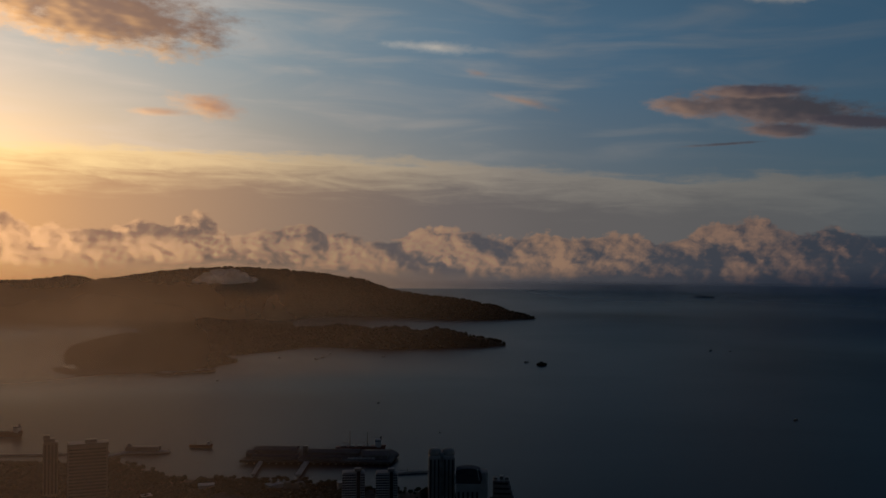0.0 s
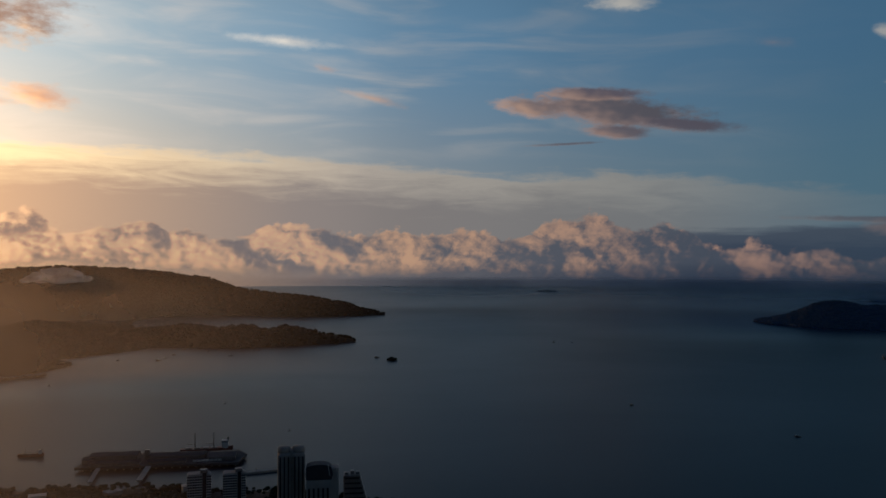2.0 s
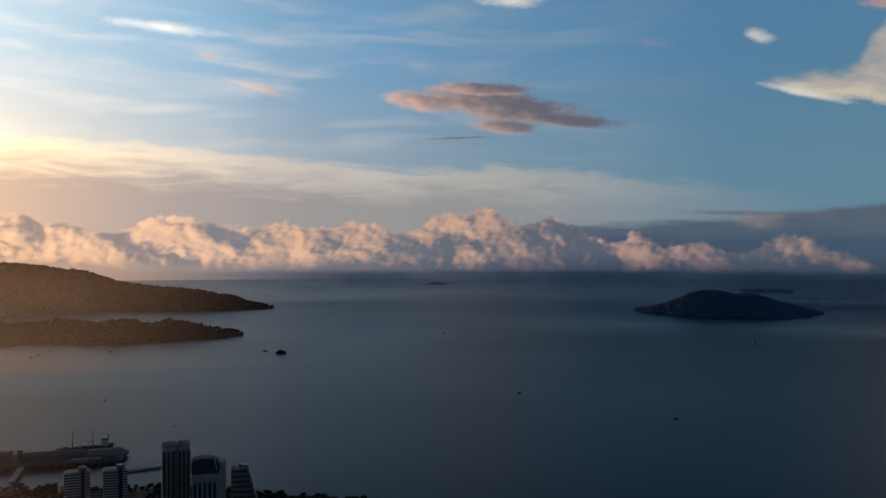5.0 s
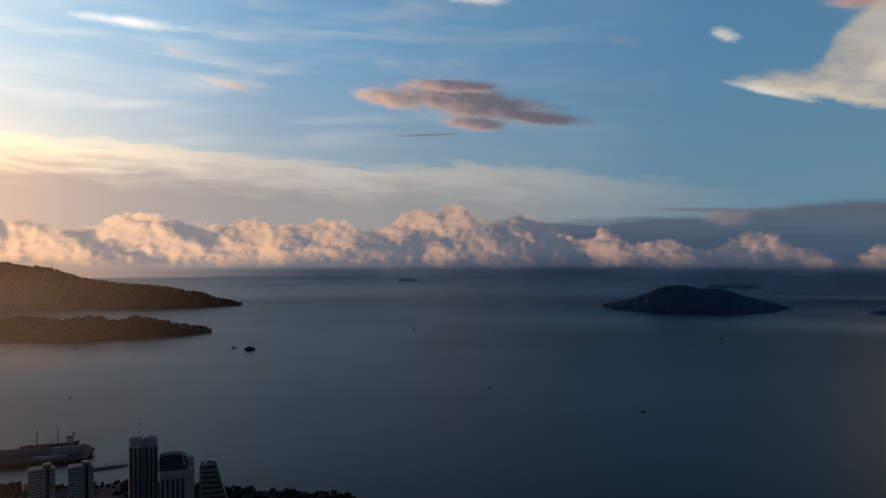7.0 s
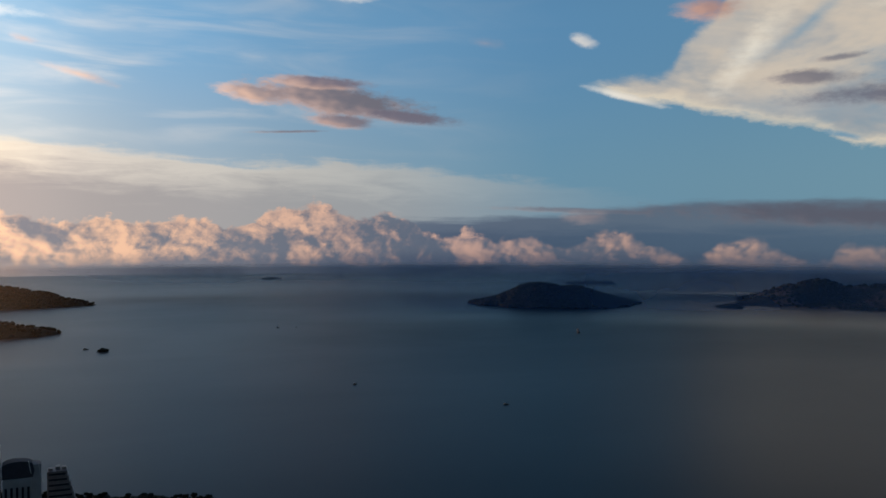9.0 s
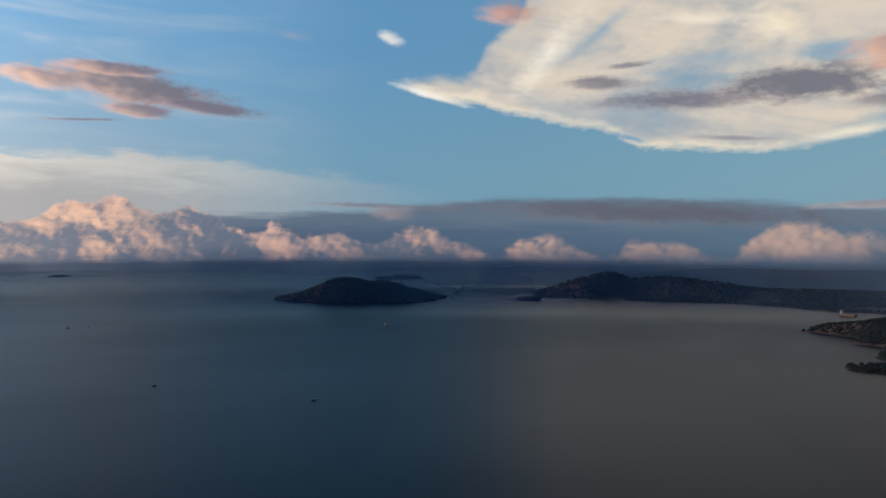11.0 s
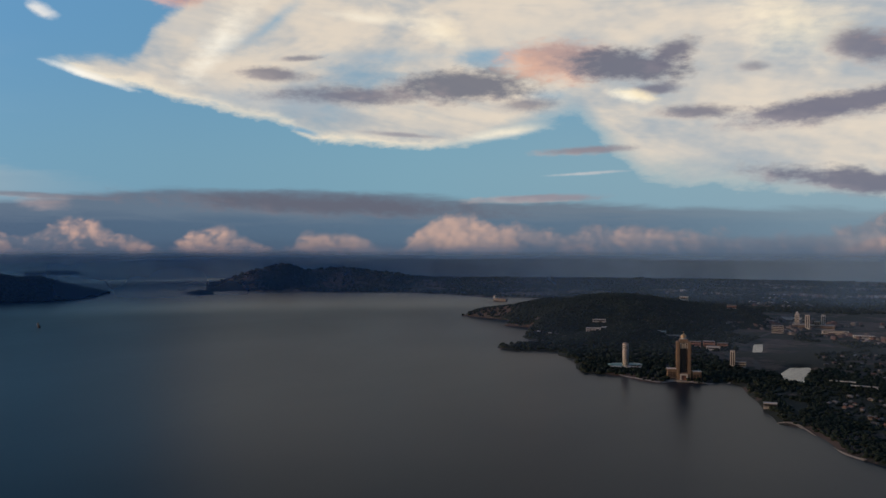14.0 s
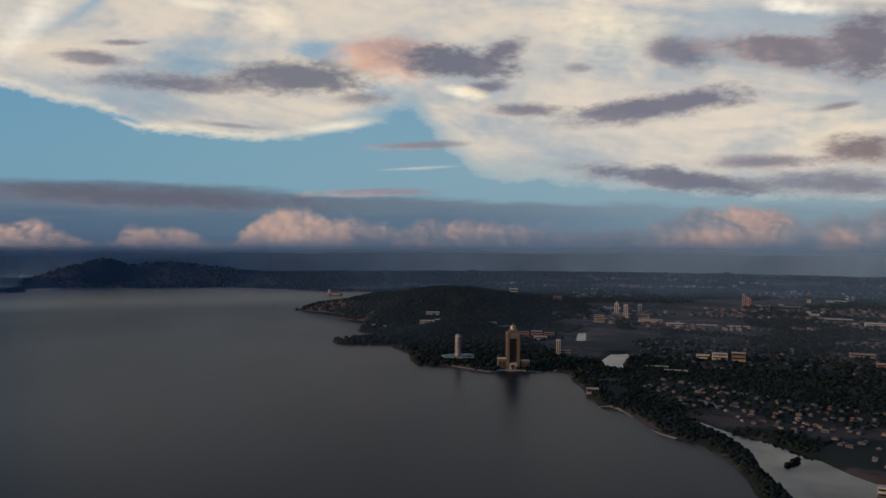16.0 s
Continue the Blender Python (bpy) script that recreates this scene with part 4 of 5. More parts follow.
def headland_woods():
    x, y = ring_spots(26000, 60, 82, 1050, 1800)
    z = ground_height(x, y)
    keep = (z > 2.6) & (shore_distance(x, y, COAST) > 2)
    clumps("forest", np.stack([x, y, z + 0.8], 1)[keep][:11000], 2.8, LEAF, "dark forest over the headland")


headland_woods()


def soft_top(x, y):
    return float(ground_height(np.array([x]), np.array([y]))[0])


def bearing_of(x, y):
    return -math.degrees(math.atan2(x, y))


# ---- small houses ----
def house_kind(w, d, h, roof_mat):
    """Meshes of one kind of house: walls, a hipped roof with eaves, a band of windows."""
    wall = mesh_of(box(bmesh.new(), 0, 0, -1.0, w, d, h + 1.0), PLASTER)
    bm = bmesh.new()
    e = 0.35
    c = [bm.verts.new(p) for p in ((-w / 2 - e, -d / 2 - e, h), (w / 2 + e, -d / 2 - e, h), (w / 2 + e, d / 2 + e, h), (-w / 2 - e, d / 2 + e, h))]
    r = [bm.verts.new((-w * 0.22, 0, h + d * 0.32)), bm.verts.new((w * 0.22, 0, h + d * 0.32))]
    for f in ((c[0], c[1], r[1], r[0]), (c[1], c[2], r[1]), (c[2], c[3], r[0], r[1]), (c[3], c[0], r[0]), (c[3], c[2], c[1], c[0])):
        bm.faces.new(f)
    return wall, mesh_of(bm, roof_mat), mesh_of(box(bmesh.new(), 0, -d / 2 - 0.02, h * 0.35, w * 0.6, 0.12, h * 0.35), GLASS)


PLASTER = surface("weathered_plaster", (0.15, 0.145, 0.135), (0.28, 0.265, 0.24), 0.3, spread=0.6)
KINDS = [house_kind(4.2, 3.2, 1.5, BRICKRED), house_kind(3.6, 2.8, 1.3, GREYROOF), house_kind(5.6, 3.2, 1.7, GREYROOF), house_kind(4.6, 3.6, 1.8, BRICKRED)]


def house(x, y, z, turn, kind, label, group):
    wall, roof, pane = KINDS[kind]
    h = thing("house", x, y, z, turn, label, "house", group)
    part("wall", wall, None, h)
    part("roof", roof, None, h, ("red tiled hipped roof", "grey sheet metal roof", "long grey sheet metal roof", "red tiled hipped roof")[kind])
    part("window", pane, None, h)


def rows_of_houses(outline, step, depth, turn, count, label, group, chance):
    c, s = math.cos(radians(turn)), math.sin(radians(turn))
    pts = np.array(outline)
    mid = pts.mean(0)
    j, i = np.meshgrid(np.arange(-30, 31), np.arange(-30, 31), indexing="ij")
    u, v = i * step + (j % 2) * step * 0.4, j * depth
    x = mid[0] + u * c - v * s + rng.uniform(-3, 3, u.shape)
    y = mid[1] + u * s + v * c + rng.uniform(-3.5, 3.5, u.shape)
    z = ground_height(x, y)
    good = (shore_distance(x, y, outline) > 3) & (z > 1.0) & (z < 6) & (rng.uniform(0, 1, u.shape) < chance)
    order = rng.permutation(int(good.sum()))[:count]
    for hx, hy, hz in np.stack([x[good], y[good], z[good]], 1)[order].tolist():
        house(hx, hy, hz, turn + random.choice((0, 90, 180, 270)) + random.uniform(-14, 14), random.choice((0, 1, 1, 1, 2, 3)), label, group)


rows_of_houses(VILLAGE, 6.4, 8.2, 62, 210, "small pale house with a pitched roof among trees", "village houses", 0.75)
rows_of_houses(SUBURB, 13.0, 16.0, 40, 95, "pale suburban house in a row", "suburb houses", 0.6)


def far_roofs():
    """Rows of roofs too far off to be told apart."""
    vs, fs = [], []
    a = np.radians(rng.uniform(76, 104, 3400))
    r = np.exp(rng.uniform(math.log(1180), math.log(2900), 3400))
    px, py = r * np.sin(a), r * np.cos(a)
    pz = ground_height(px, py)
    strips = fbm(px, py * 0.45, 120, 3, 4)
    good = (pz > 1) & (pz < 9) & (strips > 0.12)
    for x, y, z in np.stack([px[good], py[good], pz[good]], 1).tolist():
        L, W, H, t = random.uniform(5, 14), random.uniform(3.5, 6), random.uniform(1.8, 4.5), random.choice((0.6, 2.2)) + random.uniform(-0.1, 0.1)
        c, s = math.cos(t), math.sin(t)
        n = len(vs) * 8
        q = [(-L, -W, -1), (L, -W, -1), (L, W, -1), (-L, W, -1), (-L, -W, H), (L, -W, H), (L * 0.9, W * 0.5, H + 1.4), (-L * 0.9, W * 0.5, H + 1.4)]
        vs.append([(x + (u * c - v * s) / 2, y + (u * s + v * c) / 2, z + h) for u, v, h in q])
        fs += [[n + i for i in f] for f in ((0, 1, 5, 4), (1, 2, 6, 5), (2, 3, 7, 6), (3, 0, 4, 7), (4, 5, 6, 7))]
    tagged(from_arrays("far_houses", np.array(vs).reshape(-1, 3), np.array(fs), ROOFS), "distant town roofs in grey, white and rust", "houses", kind="stuff")


far_roofs()


# ---- public buildings across the bay ----
def floors(parent, name, w, d, z0, z1, step, mat, proud=0.18, high=0.35):
    """One thin slab at each storey."""
    me = mesh_of(box(bmesh.new(), 0, 0, 0, w + proud * 2, d + proud * 2, high), mat)
    z = z0
    while z < z1:
        ob = part(name, me, mat, parent)
        ob.location.z = z
        z += step


def domed_tower():
    x, y = 984, 222
    t = thing("office_tower", x, y, 1.0, bearing_of(x, y) + 6, "tall sandstone office tower with a pale dome and spire", "tower")
    wall = part("wall", box(bmesh.new(), 0, 0, 0, 13.4, 11, 40, 0.3), TAN, t)
    for sx in (-1, 1):
        part("corner_pier", box(bmesh.new(), sx * 6.0, -5.0, 0, 3.4, 3.0, 43, 0.25), TAN, t)
        part("corner_pier", box(bmesh.new(), sx * 6.0, 5.0, 0, 3.4, 3.0, 43, 0.25), TAN, t)
    part("window_strip", box(bmesh.new(), 0, -5.62, 9, 4.6, 0.3, 27, 0.05), GLASS, wall, "dark tall glazed strip")
    for sx in (-3.2, 3.2):
        part("window_strip", box(bmesh.new(), sx, -5.6, 9, 0.9, 0.25, 27), GLASS, wall)
    for sx in (-3.6, -1.8, 0, 1.8, 3.6):
        part("pilaster", box(bmesh.new(), sx, -5.75, 36, 0.5, 0.5, 6.2, 0.05), WHITE, t, "pale upper pilaster")
    part("cornice", box(bmesh.new(), 0, 0, 42.2, 14.8, 12.4, 1.2, 0.25), TAN, t)
    part("upper_storey", box(bmesh.new(), 0, 0, 43.4, 9.4, 8.4, 2.6, 0.25), TAN, t)
    part("drum", tube(bmesh.new(), 0, 0, 46.0, 3.2, 3.0, 1.6, 20), WHITE, t)
    part("dome", lathe(bmesh.new(), 0, 0, 47.6, [(3.1, 0), (3.2, 0.8), (2.9, 2.0), (2.1, 3.1), (1.0, 3.8), (0.3, 4.2)]), GOLD, t, "pale golden dome", True)
    part("spire", tube(bmesh.new(), 0, 0, 51.7, 0.3, 0.06, 3.2, 8), GOLD, t)
    arch = bmesh.new()
    for sx in (-3.4, 3.4):
        box(arch, sx, -6.6, 0, 1.6, 1.6, 6.0, 0.1)
    box(arch, 0, -6.6, 6.0, 8.4, 1.6, 1.6, 0.1)
    part("portal", arch, WHITE, t, "pale stone entrance portal")
    part("doorway", box(bmesh.new(), 0, -6.2, 0, 5.2, 0.6, 5.9), BRICKRED, t)
    for name_x, wd, hh in ((-13, 9.5, 12), (14.5, 9.0, 10)):
        g = thing("pavilion", x + name_x * math.cos(radians(bearing_of(x, y))), y + name_x * math.sin(radians(bearing_of(x, y))), 1.0, bearing_of(x, y) + 6, "sandstone side pavilion beside the domed tower", "building")
        part("wall", box(bmesh.new(), 0, 0, 0, wd, 8, hh, 0.2), TAN, g)
        part("cornice", box(bmesh.new(), 0, 0, hh, wd + 0.9, 8.9, 0.6, 0.1), WHITE, g)
        for i in range(5):
            part("window", box(bmesh.new(), -wd * 0.36 + i * wd * 0.18, -4.02, hh * 0.3, wd * 0.08, 0.2, hh * 0.45), GLASS, g)
    plaza = thing("podium", x - 8, y - 2, 0.2, bearing_of(x, y), "low stone waterfront terrace before the domed tower", "terrace")
    part("deck", box(bmesh.new(), 0, 0, 0, 44, 9, 1.6, 0.1), CONCRETE, plaza)


def round_tower():
    x, y = 1031, 302
    z = 2.0
    t = thing("round_tower", x, y, z, bearing_of(x, y), "slim white cylindrical office tower with a flat cap", "tower")
    part("shaft", tube(bmesh.new(), 0, 0, 0, 3.7, 3.7, 29, 28), WHITE, t, "", True)
    for i in range(20):
        part("floor_ring", tube(bmesh.new(), 0, 0, 2.2 + i * 1.3, 3.82, 3.82, 0.5, 28), GLASS, t)
    part("cap", lathe(bmesh.new(), 0, 0, 29, [(3.9, 0), (3.9, 0.7), (3.2, 0.8), (3.2, 1.4)], 28), CONCRETE, t)
    for dx, dy, w, d, h, mat, lab in ((-9, 6, 22, 9, 3.0, TEAL, "low hall with a wide teal roof"), (11, 9, 18, 10, 3.4, TEAL, "low hall with a wide teal roof"), (-6, -9, 20, 6, 2.4, WHITE, "low white flat-roofed wing"), (9, -7, 20, 5, 2.6, WHITE, "low white flat-roofed wing")):
        a = radians(bearing_of(x, y))
        h_ob = thing("hall", x + dx * math.cos(a) - dy * math.sin(a), y + dx * math.sin(a) + dy * math.cos(a), z, bearing_of(x, y), lab, "building")
        part("wall", box(bmesh.new(), 0, 0, -1, w, d, h + 1), WHITE, h_ob)
        bm = bmesh.new()
        lathe(bm, 0, 0, h, [(w * 0.56, 0), (w * 0.5, 0.35), (w * 0.3, 0.8), (0.4, 1.1)], 14) if mat == TEAL else box(bm, 0, 0, h, w + 0.8, d + 0.8, 0.5, 0.1)
        part("roof", bm, mat, h_ob)
        if mat == TEAL:
            h_ob.children[-1].scale.y = d / w


def block(name, x, y, w, d, h, mat, label, category="building", roof=None, strips=0, storeys=0, turn=0.0):
    """A plain block with a parapet, window strips or storeys."""
    b = thing(name, x, y, soft_top(x, y) + 1.2, bearing_of(x, y) + turn, label, category)
    part("plinth", box(bmesh.new(), 0, 0, -2.4, w + 0.6, d + 0.6, 2.4), CONCRETE, b)
    wall = part("wall", box(bmesh.new(), 0, 0, 0, w, d, h, min(0.15, w * 0.03)), mat, b)
    part("roof", box(bmesh.new(), 0, 0, h, w + 0.4, d + 0.4, 0.5, 0.08), roof or CONCRETE, b)
    for i in range(strips):
        part("window_strip", box(bmesh.new(), (i - (strips - 1) / 2) * w / (strips + 0.5), -d / 2 - 0.05, h * 0.08, w / (strips + 0.5) * 0.45, 0.2, h * 0.84), GLASS, wall)
    if storeys:
        me = mesh_of(box(bmesh.new(), 0, -d / 2 - 0.05, 0, w * 0.9, 0.2, h / storeys * 0.45), GLASS)
        for i in range(storeys):
            part("window_band", me, None, wall).location.z = (i + 0.35) * h / storeys
    return b


domed_tower()
round_tower()
block("office_tower", 1095, 188, 5.6, 5, 19, WHITE, "slim white slab tower by the lake", "tower", strips=2)
block("office_block", 1100, 180, 14, 6, 5, CONCRETE, "low concrete block at the slab tower's foot", storeys=2)
trio = block("podium_block", 1590, 142, 66, 20, 5, TAN, "long pale shopping podium under three towers", storeys=2)
t1 = block("office_tower", 1595, 168, 7.5, 7.5, 22, WHITE, "white tower with a tapered pointed top", "tower", strips=2)
part("spire", tube(bmesh.new(), 0, 0, 22.4, 2.6, 0.3, 4.5, 8), WHITE, t1)
block("office_tower", 1573, 149.5, 7.5, 7, 23, WHITE, "pale twin office tower with dark strips", "tower", strips=2)
block("office_tower", 1598, 127, 7, 7, 22, WHITE, "pale twin office tower with dark strips", "tower", strips=2)
block("office_tower", 1588, 136, 9, 8, 11, TAN, "shorter sandstone tower between the twins", "tower", strips=2)
block("office_block", 1520, 103, 40, 10, 4, WHITE, "long low white block near the towers", storeys=2)
block("office_block", 1490, 186, 18, 9, 11, CONCRETE, "grey office block beside the towers", storeys=4)
block("warehouse", 1720, 190, 34, 12, 3.5, WHITE, "long white shed roof among the trees")


def stepped_tower():
    x, y = 1892, -65
    t = thing("apartment_tower", x, y, soft_top(x, y), bearing_of(x, y), "reddish apartment tower with a stepped sloping top", "tower")
    for i, h in enumerate((24, 20.5, 18, 15.5)):
        part("wing", box(bmesh.new(), -6.6 + i * 4.4, 0, 0, 4.2, 7, h, 0.15), ROSE if i % 2 else CONCRETE, t)
        part("window_strip", box(bmesh.new(), -6.6 + i * 4.4, -3.55, 1.5, 1.2, 0.2, h - 3), GLASS, t)


ROSE = surface("rose_render", (0.36, 0.19, 0.14), (0.46, 0.26, 0.19), 0.2)
stepped_tower()
for x, y, w, d, h, mat, lab in (
        (1288, 428, 22, 9, 5, WHITE, "white hillside house with an arched front"), (1400, 455, 22, 8, 4, WHITE, "white hillside villa among the trees"), (1305, 416, 10, 6, 2.6, WHITE, "small white annex on the hillside"),
        (1376, 350, 24, 10, 5, WHITE, "white hillside building with a hipped roof"), (1340, 320, 26, 9, 4, CONCRETE, "low grey hillside building"), (1678, 378, 16, 9, 11, WHITE, "white apartment block on the hill"),
        (1303, 524, 5, 4, 3.2, WHITE, "small white cottage on the wooded slope"), (1293, 501, 5, 4, 2.6, WHITE, "small white cottage on the wooded slope"), (1902, 503, 20, 8, 3, WHITE, "white building behind the headland"),
        (1264, 268, 14, 9, 6, ROSE, "rose-walled block with a tiled roof"), (1268, 250, 16, 9, 7, ROSE, "rose-walled block with a tiled roof"), (1272, 232, 14, 9, 5, ROSE, "rose-walled block with a tiled roof"), (1235, 238, 18, 8, 4, WHITE, "low white building behind the domed tower"),
        (1635, 283, 16, 8, 5, ROSE, "rose-walled building near the wooded hills"), (1788, 387, 8, 6, 3, WHITE, "small far white building"), (1819, 297, 22, 8, 3, WHITE, "far white shed among trees"),
        (1120, -8, 18, 8, 7, WHITE, "white civic building with a pale porch"), (1119, -30, 16, 8, 9, TAN, "civic building with a central portal"), (1122, 12, 16, 7, 4, WHITE, "low white wing of the civic building"),
        (2009, -195, 8, 8, 5, WHITE, "small white block far inland"), (2040, -285, 7, 7, 9, TAN, "far sandstone tower block inland"), (2046, -275, 6, 6, 12, WHITE, "far white tower block inland"), (2030, -255, 46, 10, 2.5, WHITE, "long white shed far inland"),
        (1621, -205, 44, 16, 4, GREYROOF, "long grey-roofed warehouse near the town"), (1564, -262, 50, 16, 5, WHITE, "long white-roofed warehouse near the town"), (1600, -310, 60, 16, 5, WHITE, "long white-roofed warehouse near the town"), (1710, -176, 16, 8, 3, WHITE, "white shed by the road"),
        (1860, -120, 90, 10, 2.5, CONCRETE, "long low terrace of shops"), (866, 114, 12, 7, 3, GREYROOF, "grey-roofed boathouse by the shore"), (1880, -130, 10, 8, 4, WHITE, "small white block by the terrace"),
        (600, -104, 8, 6, 6, WHITE, "pale corner house by the lagoon mouth"), (1480, 60, 30, 8, 3, WHITE, "row of white shophouses"), (1470, 10, 34, 8, 3, TAN, "row of sandy shophouses"), (1465, -40, 30, 8, 3, WHITE, "row of white shophouses"),
        (1200, -180, 30, 9, 3, ROSE, "row of rose-walled shophouses"), (1120, -200, 34, 9, 3, ROSE, "row of rose-walled shophouses"), (1010, 40, 26, 3, 1.5, WHITE, "row of pale canopies beside the lake"), (1030, 62, 26, 3, 1.5, WHITE, "row of pale canopies beside the lake")):
    block("building", x, y, w, d, h, mat, lab, "building", GREYROOF if mat in (ROSE, CONCRETE) else WHITE, storeys=2 if h > 4 else 1)


def flat_strip(name, points, width, z, mat, label, category, lift=0.25):
    """A ribbon on the ground along a smoothed line."""
    pts = np.array(points, float)
    s = np.linspace(0, len(pts) - 1, 12 * len(pts))
    i = np.clip(s.astype(int), 0, len(pts) - 2)
    f = (s - i)[:, None]
    p0, p1, p2, p3 = pts[np.clip(i - 1, 0, None)], pts[i], pts[i + 1], pts[np.clip(i + 2, None, len(pts) - 1)]
    line = 0.5 * (2 * p1 + (p2 - p0) * f + (2 * p0 - 5 * p1 + 4 * p2 - p3) * f ** 2 + (3 * p1 - p0 - 3 * p2 + p3) * f ** 3)
    way = np.gradient(line, axis=0)
    side = np.stack([-way[:, 1], way[:, 0]], 1) / np.linalg.norm(way, axis=1)[:, None]
    rows = []
    for k in (-0.5, -0.17, 0.17, 0.5):
        q = line + side * k * width
        h = ground_height(q[:, 0], q[:, 1]) if z is None else np.full(len(q), z)
        rows.append(np.column_stack([q, h + lift]))
    v = np.stack(rows, 1).reshape(-1, 3)
    tagged(from_arrays(name, v, grid_faces(len(line), 4), mat, smooth=True), label, category, kind="structure")


flat_strip("road", [(1600, 190), (1457, 199), (1379, 216), (1310, 226), (1227, 220), (1176, 199), (1157, 173), (1065, 152), (1006, 140)], 7, None, ASPHALT, "grey coast road curving inland", "road", 0.5)
flat_strip("beach", [(806, 100), (798, 81), (756, 61), (720, 43), (704, 27)], 3.2, None, SAND, "narrow strip of pale sand along the shore", "beach", 0.35)
flat_strip("pavement", [(990, 172), (975, 195), (972, 226), (958, 240), (962, 258), (985, 296)], 3.0, None, CONCRETE, "pale waterfront promenade", "promenade", 0.4)

# ---- the harbour ----
def pier():
    p = thing("pier", -108, 770, 0, 0, "long dark concrete pier with sheds, standing on piles", "pier")
    part("deck", prism(bmesh.new(), [(-66, -20), (-62, 14), (-58, 26), (62, 28), (70, 10), (64, -22)], 1.6, 3.6), ASPHALT, p)
    pile = mesh_of(tube(bmesh.new(), 0, 0, -2, 0.7, 0.7, 4.4, 8), CONCRETE)
    for i in range(20):
        for yy in (-18, 6):
            part("pile", pile, None, p).location = (-60 + i * 6.4, yy, 0)
    for cx, w in ((-46, 3.6), (-8, 4.6)):
        t = thing("jetty_bridge", -108 + cx, 728, 0, 4 if cx < -20 else 0, "narrow concrete bridge from the shore to the pier", "bridge")
        part("deck", box(bmesh.new(), 0, 0, 2.2, w, 48, 1.0, 0.1), CONCRETE, t)
        for k in range(6):
            part("pile", pile, None, t).location = (0, -20 + k * 8, 0)
    for x, y, w, d, h in ((-39, 6, 38, 18, 5.0), (-59, 0, 8, 16, 3.2), (12, 8, 46, 16, 2.6), (50, 0, 22, 24, 3.0), (-36, -13, 40, 8, 2.4), (6, -13, 30, 8, 2.0)):
        s = thing("shed", -108 + x, 770 + y, 3.6, 0, "long dark warehouse shed on the pier", "shed")
        part("wall", box(bmesh.new(), 0, 0, 0, w, d, h, 0.1), STEEL, s)
        bm = bmesh.new()
        bm2 = [bm.verts.new(v) for v in ((-w / 2 - 0.4, -d / 2 - 0.4, h), (w / 2 + 0.4, -d / 2 - 0.4, h), (w / 2 + 0.4, d / 2 + 0.4, h), (-w / 2 - 0.4, d / 2 + 0.4, h), (-w / 2 - 0.4, 0, h + 1.5), (w / 2 + 0.4, 0, h + 1.5))]
        for f in ((0, 1, 5, 4), (2, 3, 4, 5), (1, 2, 5), (3, 0, 4), (3, 2, 1, 0)):
            bm.faces.new([bm2[i] for i in f])
        part("roof", bm, DARKROOF, s)
    s = thing("lookout", -133 + 12, 775, 3.6, 0, "small square tower at the end of the pier shed", "tower")
    part("wall", box(bmesh.new(), 0, 0, 0, 4, 4, 7.5, 0.1), STEEL, s)
    row = thing("container_row", -70, 757, 3.6, 2, "row of white containers on the pier", "containers")
    for i in range(7):
        part("container", box(bmesh.new(), -10 + i * 3.4, 0, 0, 3.0, 1.2, 1.3, 0.04), WHITE, row)


def hull(bm, L, B, D, bow=0.22, z0=-0.6):
    """A ship's hull, bow to +x."""
    outline = [(-L / 2, -B * 0.42), (-L * 0.1, -B / 2), (L * (0.5 - bow), -B * 0.47), (L / 2, 0), (L * (0.5 - bow), B * 0.47), (-L * 0.1, B / 2), (-L / 2, B * 0.42)]
    low = [bm.verts.new((x * 0.93, y * 0.75, z0)) for x, y in outline]
    top = [bm.verts.new((x, y, D + (1.2 * max(0, x / L) ** 2 * D if x > 0 else 0))) for x, y in outline]
    k = len(outline)
    for i in range(k):
        bm.faces.new((low[i], low[(i + 1) % k], top[(i + 1) % k], top[i]))
    bm.faces.new(top)
    bm.faces.new(low[::-1])
    return bm


def cargo_ship(x, y, L, turn, label, masts=2, paint=None):
    k = L / 46
    s = thing("cargo_ship", x, y, 0, turn, label, "ship")
    part("hull", hull(bmesh.new(), L, 8.5 * k, 5.2 * k), paint or RUST, s, "dull grey hull" if paint else "dull red hull")
    house_part = part("superstructure", box(bmesh.new(), L * 0.34, 0, 5 * k, 5.5 * k, 6.5 * k, 7 * k, 0.2 * k), WHITE, s)
    part("bridge_windows", box(bmesh.new(), L * 0.34, 0, 10.4 * k, 5.7 * k, 6.7 * k, 0.8 * k), GLASS, house_part)
    part("funnel", tube(bmesh.new(), L * 0.40, 0, 11.5 * k, 0.9 * k, 0.7 * k, 3.2 * k, 10), STEEL, s)
    for i in range(masts):
        mx = -L * 0.22 + i * L * 0.35
        mast = part("mast", tube(bmesh.new(), mx, 0, 5 * k, 0.5 * k, 0.28 * k, 14 * k, 8), STEEL, s)
        part("boom", box(bmesh.new(), mx - 3 * k, 0, 9 * k, 7 * k, 0.3 * k, 0.3 * k), STEEL, mast)
    for i in range(4):
        part("hatch", box(bmesh.new(), -L * 0.34 + i * L * 0.16, 0, 5.1 * k, L * 0.11, 5.6 * k, 1.1 * k, 0.08), STEEL, s)


